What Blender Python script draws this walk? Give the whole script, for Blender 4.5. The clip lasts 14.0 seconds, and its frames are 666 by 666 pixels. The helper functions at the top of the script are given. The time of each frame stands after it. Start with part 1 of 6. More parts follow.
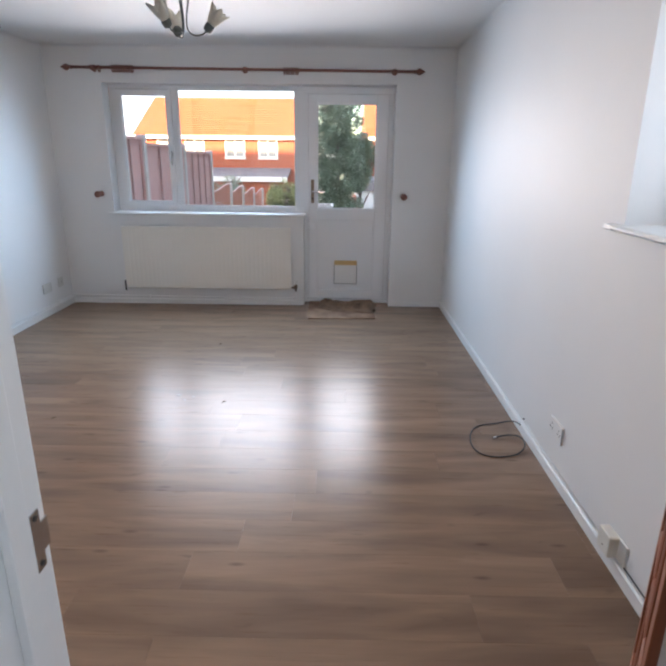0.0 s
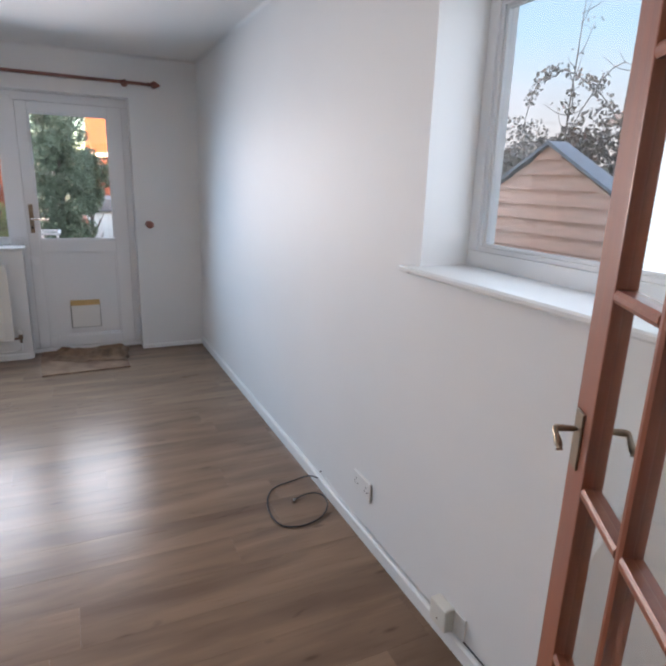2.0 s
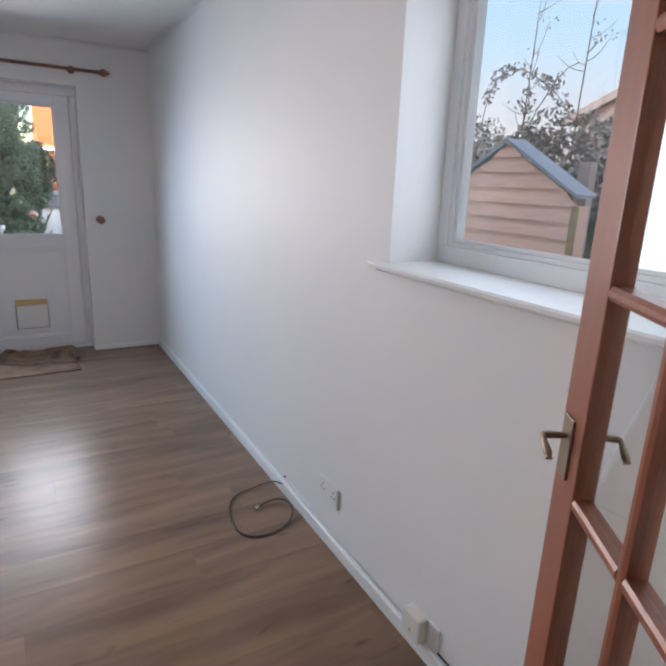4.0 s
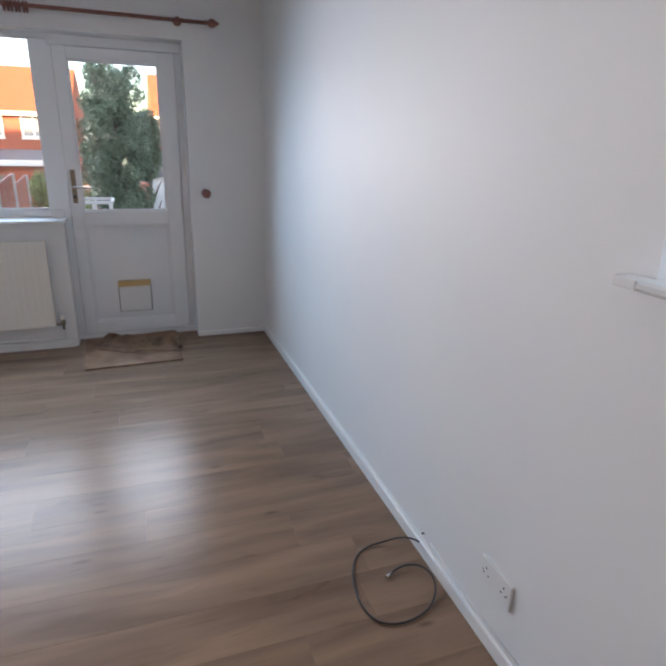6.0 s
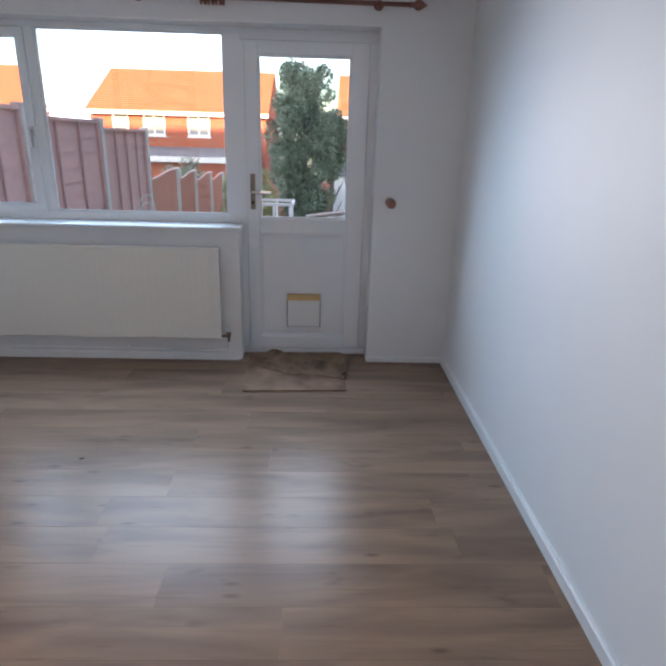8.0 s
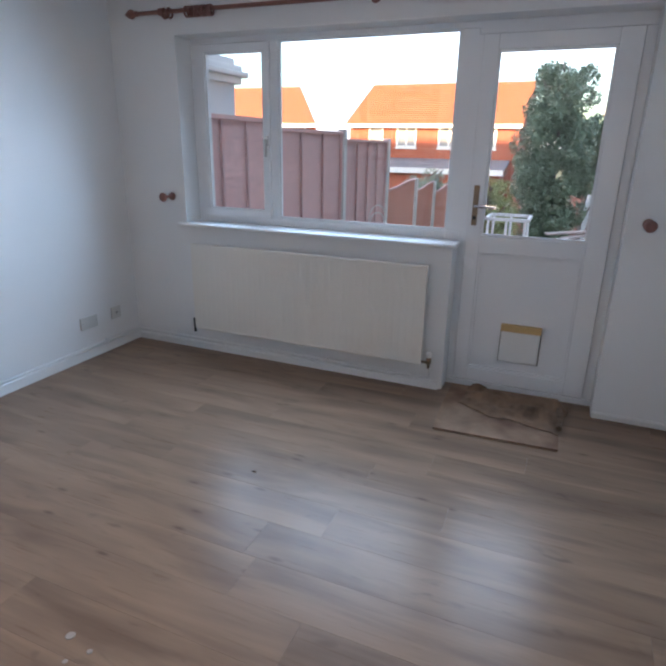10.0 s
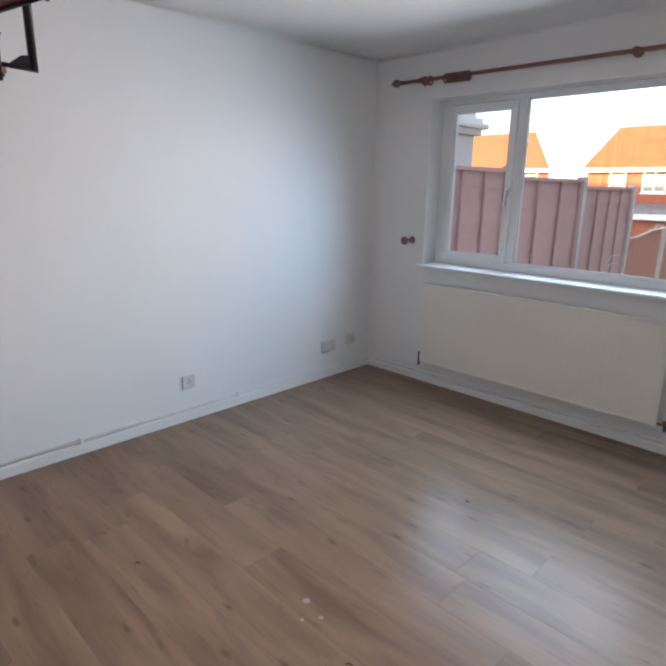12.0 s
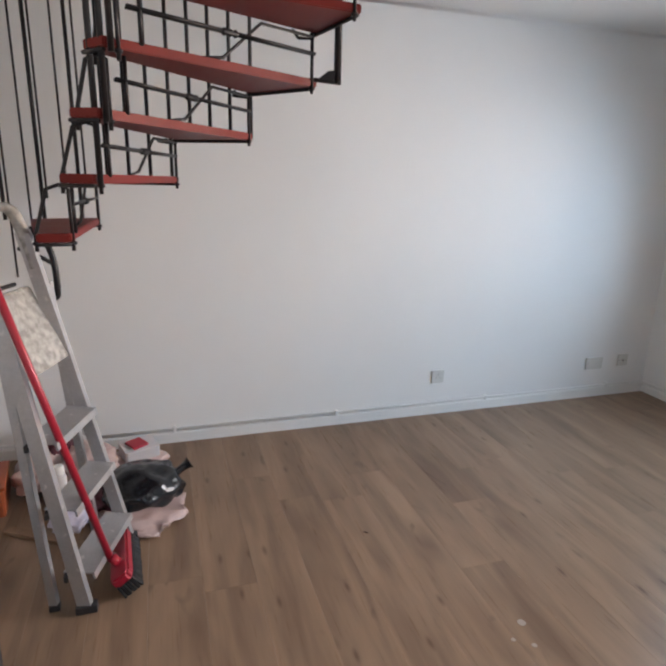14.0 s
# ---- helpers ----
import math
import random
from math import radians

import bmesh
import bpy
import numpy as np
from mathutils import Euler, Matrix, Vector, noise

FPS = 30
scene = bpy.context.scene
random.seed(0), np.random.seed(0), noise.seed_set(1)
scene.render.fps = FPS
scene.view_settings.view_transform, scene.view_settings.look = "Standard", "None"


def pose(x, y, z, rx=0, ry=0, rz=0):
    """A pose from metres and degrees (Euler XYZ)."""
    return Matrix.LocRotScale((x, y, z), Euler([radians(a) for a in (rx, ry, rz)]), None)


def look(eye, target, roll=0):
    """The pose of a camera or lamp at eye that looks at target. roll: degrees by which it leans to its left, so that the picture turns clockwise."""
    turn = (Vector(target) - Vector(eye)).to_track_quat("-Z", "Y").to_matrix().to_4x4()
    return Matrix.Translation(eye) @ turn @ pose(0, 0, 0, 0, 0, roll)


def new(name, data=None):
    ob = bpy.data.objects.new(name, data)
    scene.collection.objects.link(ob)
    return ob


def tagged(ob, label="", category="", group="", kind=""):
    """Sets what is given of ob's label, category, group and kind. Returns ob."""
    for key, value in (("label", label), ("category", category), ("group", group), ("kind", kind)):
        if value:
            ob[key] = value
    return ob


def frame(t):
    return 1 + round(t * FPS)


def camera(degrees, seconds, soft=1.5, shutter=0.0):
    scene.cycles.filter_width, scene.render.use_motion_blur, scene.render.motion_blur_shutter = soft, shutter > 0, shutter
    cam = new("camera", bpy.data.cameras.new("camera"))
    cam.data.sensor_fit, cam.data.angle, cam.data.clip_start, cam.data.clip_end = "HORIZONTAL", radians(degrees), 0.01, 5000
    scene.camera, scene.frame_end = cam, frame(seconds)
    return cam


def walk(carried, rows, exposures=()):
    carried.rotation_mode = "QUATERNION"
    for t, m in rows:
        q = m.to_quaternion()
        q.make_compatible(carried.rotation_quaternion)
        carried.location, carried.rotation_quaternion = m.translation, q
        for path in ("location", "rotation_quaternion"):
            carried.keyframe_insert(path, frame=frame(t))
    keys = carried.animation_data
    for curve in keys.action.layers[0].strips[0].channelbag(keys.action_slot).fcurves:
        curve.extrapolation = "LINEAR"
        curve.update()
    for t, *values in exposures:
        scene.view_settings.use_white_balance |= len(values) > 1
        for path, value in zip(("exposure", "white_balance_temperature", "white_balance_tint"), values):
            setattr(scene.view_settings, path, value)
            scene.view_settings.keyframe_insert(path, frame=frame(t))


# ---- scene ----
cam = camera(62.1, 14.0, soft=2.7)
PATH = [
    (0, (0.66, 0.504, 1.463), (0.635, 2.411, 0.859), 0.6),
    (0.5, (0.702, 0.707, 1.492), (0.726, 2.61, 0.88), 0.8),
    (1, (0.706, 0.851, 1.489), (0.929, 2.745, 0.887), 1.3),
    (1.5, (0.656, 0.989, 1.48), (1.184, 2.833, 0.915), 1.6),
    (2, (0.639, 1.021, 1.504), (1.47, 2.763, 0.979), 1.9),
    (2.2, (0.614, 1.036, 1.504), (1.56, 2.724, 1.0), 2.2),
    (4.3, (0.698, 1.161, 1.478), (1.656, 2.833, 0.942), 2.5),
    (4.5, (0.742, 1.232, 1.474), (1.63, 2.934, 0.913), 2.2),
    (5, (0.818, 1.385, 1.468), (1.581, 3.13, 0.858), 1.9),
    (5.5, (0.814, 1.603, 1.452), (1.521, 3.362, 0.816), 1.7),
    (6, (0.77, 1.804, 1.468), (1.404, 3.588, 0.823), 1.5),
    (6.5, (0.774, 1.949, 1.47), (1.282, 3.77, 0.817), 1.4),
    (7, (0.805, 2.137, 1.501), (1.163, 3.988, 0.835), 1.6),
    (9.3, (0.778, 2.714, 1.458), (0.364, 4.561, 0.814), 1.1),
    (9.5, (0.818, 2.753, 1.464), (0.312, 4.577, 0.818), 1.0),
    (10, (0.882, 2.839, 1.462), (0.154, 4.587, 0.819), 1.0),
    (10.5, (0.893, 2.86, 1.465), (-0.051, 4.506, 0.833), 1.0),
    (11, (0.869, 2.79, 1.47), (-0.25, 4.333, 0.864), 1.0),
    (11.5, (0.865, 2.678, 1.477), (-0.381, 4.143, 0.927), 1.1),
    (12, (0.915, 2.58, 1.498), (-0.447, 3.952, 0.984), 0.9),
    (12.5, (0.942, 2.524, 1.501), (-0.55, 3.761, 1.007), 0.8),
    (13, (0.944, 2.518, 1.51), (-0.682, 3.571, 1.013), 0.9),
    (13.5, (0.955, 2.566, 1.5), (-0.792, 3.396, 0.991), 1.1),
    (14, (0.969, 2.6, 1.496), (-0.868, 3.185, 0.965), 1.4),
]
walk(cam, [(t, look(eye, target, roll)) for t, eye, target, roll in PATH], [(0.0, 2.6, 5800, 9), (2.0, 2.5, 5800, 9), (5.0, 2.4, 5750, 9), (7.0, 2.35, 5700, 9), (9.5, 2.3, 5500, 9), (10.5, 2.28, 5600, 9), (12.0, 2.38, 5950, 9), (14.0, 2.5, 6200, 9)])

# ---- world and lights ----
SUN_UP, SUN_FROM = 9.0, 218.0      # degrees of height, and the compass side that it comes from (y is north)
world = bpy.data.worlds.new("world")
scene.world = world
world.use_nodes = True
wn, wl = world.node_tree.nodes, world.node_tree.links
sky = wn.new("ShaderNodeTexSky")
sky.sky_type, sky.sun_disc = "NISHITA", False
sky.sun_elevation, sky.sun_rotation = radians(SUN_UP), radians(SUN_FROM)
sky.dust_density, sky.air_density = 1.6, 1.0
sky_co = wn.new("ShaderNodeTexCoord")
sky_map = wn.new("ShaderNodeMapping")
sky_map.inputs["Scale"].default_value = (1.2, 1.2, 5.0)
cloud = wn.new("ShaderNodeTexNoise")
cloud.inputs["Scale"].default_value, cloud.inputs["Detail"].default_value = 2.2, 5
cloud_ramp = wn.new("ShaderNodeValToRGB")
cloud_ramp.color_ramp.elements[0].position, cloud_ramp.color_ramp.elements[1].position = 0.42, 0.72
cloud_mix = wn.new("ShaderNodeMixRGB")
cloud_mix.inputs[2].default_value = (6.0, 5.6, 5.8, 1)
wl.new(sky_co.outputs["Generated"], sky_map.inputs[0])
wl.new(sky_map.outputs[0], cloud.inputs["Vector"])
wl.new(cloud.outputs[0], cloud_ramp.inputs[0])
wl.new(cloud_ramp.outputs[0], cloud_mix.inputs[0])
wl.new(sky.outputs[0], cloud_mix.inputs[1])
wl.new(cloud_mix.outputs[0], wn["Background"].inputs["Color"])
wn["Background"].inputs["Strength"].default_value = 0.15

sun_data = bpy.data.lights.new("sun", "SUN")
sun_data.energy, sun_data.angle, sun_data.color = 5.0, radians(0.6), (1.0, 0.62, 0.32)
sun = new("sun", sun_data)
a = radians(SUN_FROM)
sun.matrix_basis = look((0, 0, 30), (-math.sin(a), -math.cos(a), 30 - math.tan(radians(SUN_UP))))


def opening_light(name, x, y, z, w, h, turn, power, color, spread=180):
    """An area lamp just inside a pane or bare opening, standing in for daylight through it. power: watts for each
    square metre.
    """
    d = bpy.data.lights.new(name, "AREA")
    d.shape, d.size, d.size_y, d.energy, d.color, d.spread = "RECTANGLE", w, h, power * w * h, color, radians(spread)
    ob = new(name, d)
    ob.matrix_basis = pose(x, y, z, -90, 0, turn)
    return ob


SKY_IN, GLOW_IN = (0.64, 0.81, 1.0), (1.0, 0.69, 0.45)
for lx, lz, lw, lh in ((-1.26, 1.525, 0.42, 0.98), (-0.37, 1.535, 1.10, 1.05), (0.70, 1.465, 0.56, 0.97)):
    for part_z in (-0.25, 0.25):
        ob = opening_light("opening_light", lx, 6.12, lz + part_z * lh, lw, lh * 0.5, 0, 4.1, SKY_IN, 138)
        ob.matrix_basis = pose(lx, 6.12, lz + part_z * lh, -73, 0, 0)
    opening_light("house_glow", lx, 6.185, lz, lw, lh, 0, 3.0, GLOW_IN, 82)
opening_light("opening_light", 1.883, 2.0, 1.70, 1.0, 0.75, -90, 0.95, (0.90, 0.93, 0.97))
# lamp added out of view to brighten the hall and the door lining
opening_light("opening_light", 1.64, -0.3, 1.60, 1.1, 0.9, -90, 1.6, (0.88, 0.93, 1.0))


# ---- materials ----
def material(name, color, rough=0.6, metal=0.0, vary=0.12, scale=6.0, bump=0.0, fine=120.0, stretch=(1, 1, 1), random=0.0,
             stain=None, stain_at=(0.6, 0.75), stain_scale=3.0, coat=0.0, spec=0.5, through_light=0.0):
    """A painted or natural surface: colour that varies at two scales, relief, and stains of their own colour."""
    m = bpy.data.materials.new(name)
    m.use_nodes = True
    n, l = m.node_tree.nodes, m.node_tree.links
    p = n["Principled BSDF"]
    co, mp = n.new("ShaderNodeTexCoord"), n.new("ShaderNodeMapping")
    mp.inputs["Scale"].default_value = stretch
    l.new(co.outputs["Object"], mp.inputs[0])
    big, small = n.new("ShaderNodeTexNoise"), n.new("ShaderNodeTexNoise")
    big.inputs["Scale"].default_value, big.inputs["Detail"].default_value = scale, 4
    small.inputs["Scale"].default_value, small.inputs["Detail"].default_value = fine, 3
    l.new(mp.outputs[0], big.inputs["Vector"]), l.new(mp.outputs[0], small.inputs["Vector"])
    both = n.new("ShaderNodeMath")
    both.operation = "MULTIPLY_ADD"
    both.inputs[1].default_value = 0.4
    l.new(small.outputs[0], both.inputs[0]), l.new(big.outputs[0], both.inputs[2])
    value = n.new("ShaderNodeMapRange")
    value.inputs["From Min"].default_value, value.inputs["From Max"].default_value = 0.4, 1.0
    value.inputs["To Min"].default_value, value.inputs["To Max"].default_value = 1 - vary, 1 + vary
    l.new(both.outputs[0], value.inputs[0])
    hsv = n.new("ShaderNodeHueSaturation")
    hsv.inputs["Color"].default_value = (*color, 1)
    out = value.outputs[0]
    if random:
        info, add = n.new("ShaderNodeObjectInfo"), n.new("ShaderNodeMath")
        add.operation = "MULTIPLY_ADD"
        add.inputs[1].default_value = random
        l.new(info.outputs["Random"], add.inputs[0]), l.new(out, add.inputs[2])
        out = add.outputs[0]
    l.new(out, hsv.inputs["Value"])
    col = hsv.outputs[0]
    if stain:
        spot, ramp, mix = n.new("ShaderNodeTexNoise"), n.new("ShaderNodeMapRange"), n.new("ShaderNodeMixRGB")
        spot.inputs["Scale"].default_value, spot.inputs["Detail"].default_value = stain_scale, 6
        ramp.inputs["From Min"].default_value, ramp.inputs["From Max"].default_value = stain_at
        l.new(mp.outputs[0], spot.inputs["Vector"]), l.new(spot.outputs[0], ramp.inputs[0]), l.new(ramp.outputs[0], mix.inputs[0])
        l.new(col, mix.inputs[1])
        mix.inputs[2].default_value = (*stain, 1)
        col = mix.outputs[0]
    l.new(col, p.inputs["Base Color"])
    rr = n.new("ShaderNodeMapRange")
    rr.inputs["To Min"].default_value, rr.inputs["To Max"].default_value = max(0.03, rough - 0.06), min(1, rough + 0.06)
    l.new(big.outputs[0], rr.inputs[0]), l.new(rr.outputs[0], p.inputs["Roughness"])
    p.inputs["Metallic"].default_value, p.inputs["Coat Weight"].default_value = metal, coat
    p.inputs["Specular IOR Level"].default_value = spec
    if through_light:
        p.inputs["Transmission Weight"].default_value = through_light
    if bump:
        b = n.new("ShaderNodeBump")
        b.inputs["Strength"].default_value, b.inputs["Distance"].default_value = bump, 0.002
        l.new(both.outputs[0], b.inputs["Height"]), l.new(b.outputs[0], p.inputs["Normal"])
    return m


def laminate():
    """Grey-brown oak laminate: long grain along x, darker smears and knots, each board of its own tone."""
    m = bpy.data.materials.new("oak_laminate")
    m.use_nodes = True
    n, l = m.node_tree.nodes, m.node_tree.links
    p = n["Principled BSDF"]
    co, info, off, add = n.new("ShaderNodeTexCoord"), n.new("ShaderNodeObjectInfo"), n.new("ShaderNodeVectorMath"), n.new("ShaderNodeVectorMath")
    off.operation, add.operation = "SCALE", "ADD"
    off.inputs[0].default_value = (37.0, 23.0, 11.0)
    l.new(info.outputs["Random"], off.inputs["Scale"]), l.new(co.outputs["Object"], add.inputs[0]), l.new(off.outputs[0], add.inputs[1])

    def noise_at(sx, sy, detail, rough=0.55, distort=0.0):
        mp, t = n.new("ShaderNodeMapping"), n.new("ShaderNodeTexNoise")
        mp.inputs["Scale"].default_value = (sx, sy, 1)
        t.inputs["Scale"].default_value, t.inputs["Detail"].default_value, t.inputs["Roughness"].default_value = 1, detail, rough
        t.inputs["Distortion"].default_value = distort
        l.new(add.outputs[0], mp.inputs[0]), l.new(mp.outputs[0], t.inputs["Vector"])
        return t.outputs[0]

    broad, grain, knots = noise_at(1.3, 8, 3, 0.5, 0.5), noise_at(5, 120, 4), noise_at(6.5, 17, 2, 0.4, 0.8)
    ramp = n.new("ShaderNodeValToRGB")
    e = ramp.color_ramp.elements
    e[0].position, e[0].color = 0.30, (0.163, 0.106, 0.071, 1)
    e[1].position, e[1].color = 0.70, (0.285, 0.191, 0.126, 1)
    l.new(broad, ramp.inputs[0])
    g = n.new("ShaderNodeMapRange")
    g.inputs["From Min"].default_value, g.inputs["From Max"].default_value = 0.3, 0.7
    g.inputs["To Min"].default_value, g.inputs["To Max"].default_value = 0.96, 1.04
    l.new(grain, g.inputs[0])
    k = n.new("ShaderNodeMapRange")
    k.inputs["From Min"].default_value, k.inputs["From Max"].default_value = 0.68, 0.80
    k.inputs["To Min"].default_value, k.inputs["To Max"].default_value = 1.0, 0.74
    l.new(knots, k.inputs[0])
    tone = n.new("ShaderNodeMapRange")
    tone.inputs["To Min"].default_value, tone.inputs["To Max"].default_value = 0.96, 1.04
    l.new(info.outputs["Random"], tone.inputs[0])
    # small dark knots, in about one cell of four
    kmap, cell, sep, near, some, both = (n.new("ShaderNodeMapping"), n.new("ShaderNodeTexVoronoi"), n.new("ShaderNodeSeparateColor"), n.new("ShaderNodeMapRange"),
                                         n.new("ShaderNodeMath"), n.new("ShaderNodeMath"))
    kmap.inputs["Scale"].default_value = (3.2, 10.5, 1)
    cell.inputs["Scale"].default_value = 1
    cell.voronoi_dimensions = "2D"
    l.new(add.outputs[0], kmap.inputs[0]), l.new(kmap.outputs[0], cell.inputs["Vector"]), l.new(cell.outputs["Color"], sep.inputs[0])
    near.inputs["From Min"].default_value, near.inputs["From Max"].default_value = 0.03, 0.13
    near.inputs["To Min"].default_value, near.inputs["To Max"].default_value = 0.5, 0.0
    some.operation, both.operation = "GREATER_THAN", "MULTIPLY"
    some.inputs[1].default_value = 0.88
    l.new(cell.outputs["Distance"], near.inputs[0]), l.new(sep.outputs[0], some.inputs[0])
    l.new(near.outputs[0], both.inputs[0]), l.new(some.outputs[0], both.inputs[1])
    v1, v2, hsv = n.new("ShaderNodeMath"), n.new("ShaderNodeMath"), n.new("ShaderNodeHueSaturation")
    v1.operation = v2.operation = "MULTIPLY"
    l.new(g.outputs[0], v1.inputs[0]), l.new(k.outputs[0], v1.inputs[1]), l.new(v1.outputs[0], v2.inputs[0]), l.new(tone.outputs[0], v2.inputs[1])
    l.new(v2.outputs[0], hsv.inputs["Value"]), l.new(ramp.outputs[0], hsv.inputs["Color"])
    knot = n.new("ShaderNodeMixRGB")
    knot.inputs[2].default_value = (0.055, 0.028, 0.016, 1)
    l.new(both.outputs[0], knot.inputs[0]), l.new(hsv.outputs[0], knot.inputs[1]), l.new(knot.outputs[0], p.inputs["Base Color"])
    r = n.new("ShaderNodeMapRange")
    r.inputs["To Min"].default_value, r.inputs["To Max"].default_value = 0.25, 0.32
    p.inputs["Specular IOR Level"].default_value = 0.155
    l.new(grain, r.inputs[0]), l.new(r.outputs[0], p.inputs["Roughness"])
    b = n.new("ShaderNodeBump")
    b.inputs["Strength"].default_value, b.inputs["Distance"].default_value = 0.06, 0.0006
    l.new(grain, b.inputs["Height"]), l.new(b.outputs[0], p.inputs["Normal"])
    return m


def glass_material(name, color=(1, 1, 1), rough=0.0):
    m = bpy.data.materials.new(name)
    m.use_nodes = True
    p = m.node_tree.nodes["Principled BSDF"]
    p.inputs["Base Color"].default_value, p.inputs["Roughness"].default_value = (*color, 1), rough
    p.inputs["Transmission Weight"].default_value, p.inputs["IOR"].default_value = 1.0, 1.45
    return m


def coursed(name, c1, c2, mortar, width, height, gap, rough=0.85, axes="xz"):
    """Brick or tile courses for far walls and roofs."""
    m = material(name, c1, rough)
    n, l = m.node_tree.nodes, m.node_tree.links
    p = n["Principled BSDF"]
    co, sep, com, br = n.new("ShaderNodeTexCoord"), n.new("ShaderNodeSeparateXYZ"), n.new("ShaderNodeCombineXYZ"), n.new("ShaderNodeTexBrick")
    l.new(co.outputs["Object"], sep.inputs[0])
    l.new(sep.outputs[axes[0].upper()], com.inputs[0]), l.new(sep.outputs[axes[1].upper()], com.inputs[1])
    l.new(com.outputs[0], br.inputs["Vector"])
    br.inputs["Color1"].default_value, br.inputs["Color2"].default_value, br.inputs["Mortar"].default_value = (*c1, 1), (*c2, 1), (*mortar, 1)
    br.inputs["Scale"].default_value, br.inputs["Brick Width"].default_value, br.inputs["Row Height"].default_value = 1, width, height
    br.inputs["Mortar Size"].default_value = gap
    l.new(br.outputs["Color"], p.inputs["Base Color"])
    return m


WALL = material("wall_paint", (0.78, 0.78, 0.77), 0.62, vary=0.03, scale=1.4, fine=260, bump=0.12)
CEIL = material("ceiling_paint", (0.76, 0.76, 0.75), 0.8, vary=0.02, scale=1.2, fine=200, bump=0.1)
GLOSS = material("white_gloss", (0.78, 0.78, 0.765), 0.3, vary=0.04, scale=3, fine=60, bump=0.08)
UPVC = material("white_upvc", (0.80, 0.81, 0.82), 0.25, vary=0.02, scale=2, fine=40)
RAD = material("radiator_enamel", (0.78, 0.755, 0.69), 0.32, vary=0.03, scale=2, fine=40)
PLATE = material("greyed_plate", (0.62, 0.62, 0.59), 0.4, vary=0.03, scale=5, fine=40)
PLASTIC = material("white_plastic", (0.76, 0.76, 0.74), 0.35, vary=0.02, scale=5, fine=40)
CREAM = material("cream_plastic", (0.74, 0.72, 0.65), 0.4, vary=0.04, scale=8, fine=60)
DARK = material("dark_slot", (0.02, 0.02, 0.02), 0.6)
RUBBER = material("black_rubber", (0.025, 0.025, 0.028), 0.5, vary=0.2, scale=30, fine=200)
CHROME = material("worn_chrome", (0.62, 0.62, 0.62), 0.22, metal=1, vary=0.08, scale=20, fine=90)
BRASS = material("dull_brass", (0.27, 0.21, 0.15), 0.45, metal=0.9, vary=0.15, scale=30, fine=120)
POLE = material("mahogany_varnish", (0.22, 0.095, 0.07), 0.45, vary=0.25, scale=6, fine=90, stretch=(1, 8, 8))
DOOR = material("door_hardwood", (0.25, 0.085, 0.045), 0.36, vary=0.22, scale=5, fine=70, stretch=(10, 10, 0.8), bump=0.15)
MAT = material("worn_board", (0.30, 0.20, 0.13), 0.9, vary=0.2, scale=10, fine=150, bump=0.5, stain=(0.15, 0.08, 0.05), stain_at=(0.42, 0.68), stain_scale=4)
SACK = material("brown_cloth", (0.21, 0.135, 0.085), 0.95, vary=0.3, scale=14, fine=300, bump=0.8, stain=(0.06, 0.04, 0.025), stain_at=(0.52, 0.75), stain_scale=9)
TREAD = material("red_brown_tread", (0.15, 0.014, 0.010), 0.5, spec=0.22, vary=0.12, scale=4, fine=60, stretch=(1, 4, 1))
IRON = material("black_iron", (0.014, 0.012, 0.013), 0.42, metal=0.3, vary=0.25, scale=20, fine=120, bump=0.2)
ALU = material("scuffed_aluminium", (0.46, 0.46, 0.47), 0.45, metal=0.7, vary=0.15, scale=9, fine=90, bump=0.2, stain=(0.75, 0.74, 0.72), stain_at=(0.64, 0.74), stain_scale=24)
SPLAT = material("paint_splashed_metal", (0.30, 0.29, 0.27), 0.6, metal=0.3, vary=0.2, scale=12, fine=80, bump=0.6, stain=(0.50, 0.49, 0.465), stain_at=(0.40, 0.66), stain_scale=34)
RED = material("red_plastic", (0.34, 0.012, 0.03), 0.35, vary=0.08, scale=8, fine=60)
BRISTLE = material("black_bristle", (0.02, 0.02, 0.022), 0.8, vary=0.4, scale=40, fine=300, bump=0.8)
BINBAG = material("black_polythene", (0.012, 0.013, 0.016), 0.18, vary=0.3, scale=10, fine=80, bump=0.3)
PINKBAG = material("pale_carrier_bag", (0.50, 0.37, 0.34), 0.4, vary=0.15, scale=8, fine=60, bump=0.3)
LILAC = material("lilac_polythene", (0.46, 0.43, 0.52), 0.35, vary=0.12, scale=9, fine=60, bump=0.3)
MAROON = material("maroon_cloth", (0.085, 0.022, 0.03), 0.9, vary=0.3, scale=14, fine=200, bump=0.6)
CLEAR = material("cloudy_tub", (0.58, 0.56, 0.56), 0.3, vary=0.05, scale=9, fine=50)
ORANGE = material("orange_plastic", (0.30, 0.07, 0.025), 0.4, vary=0.08)
TAPE = material("bare_pine_strip", (0.58, 0.40, 0.17), 0.6, vary=0.15, scale=8, fine=80, stretch=(1, 6, 6))
SHADE = material("frosted_shade", (0.66, 0.65, 0.57), 0.5, vary=0.12, scale=30, fine=120, through_light=0.25)
LAMP_METAL = material("pewter", (0.12, 0.13, 0.12), 0.45, metal=0.6, vary=0.15, scale=30)
SPOT = material("dried_paint", (0.33, 0.28, 0.235), 0.5, vary=0.08)
LEAFBIT = material("dry_leaf_bit", (0.06, 0.035, 0.02), 0.9)
FLOOR = laminate()
UNDER = material("underfloor", (0.05, 0.035, 0.025), 0.9)
GLASS = glass_material("window_glass")
GLASS_IN = glass_material("door_glass", (0.93, 0.96, 0.94))
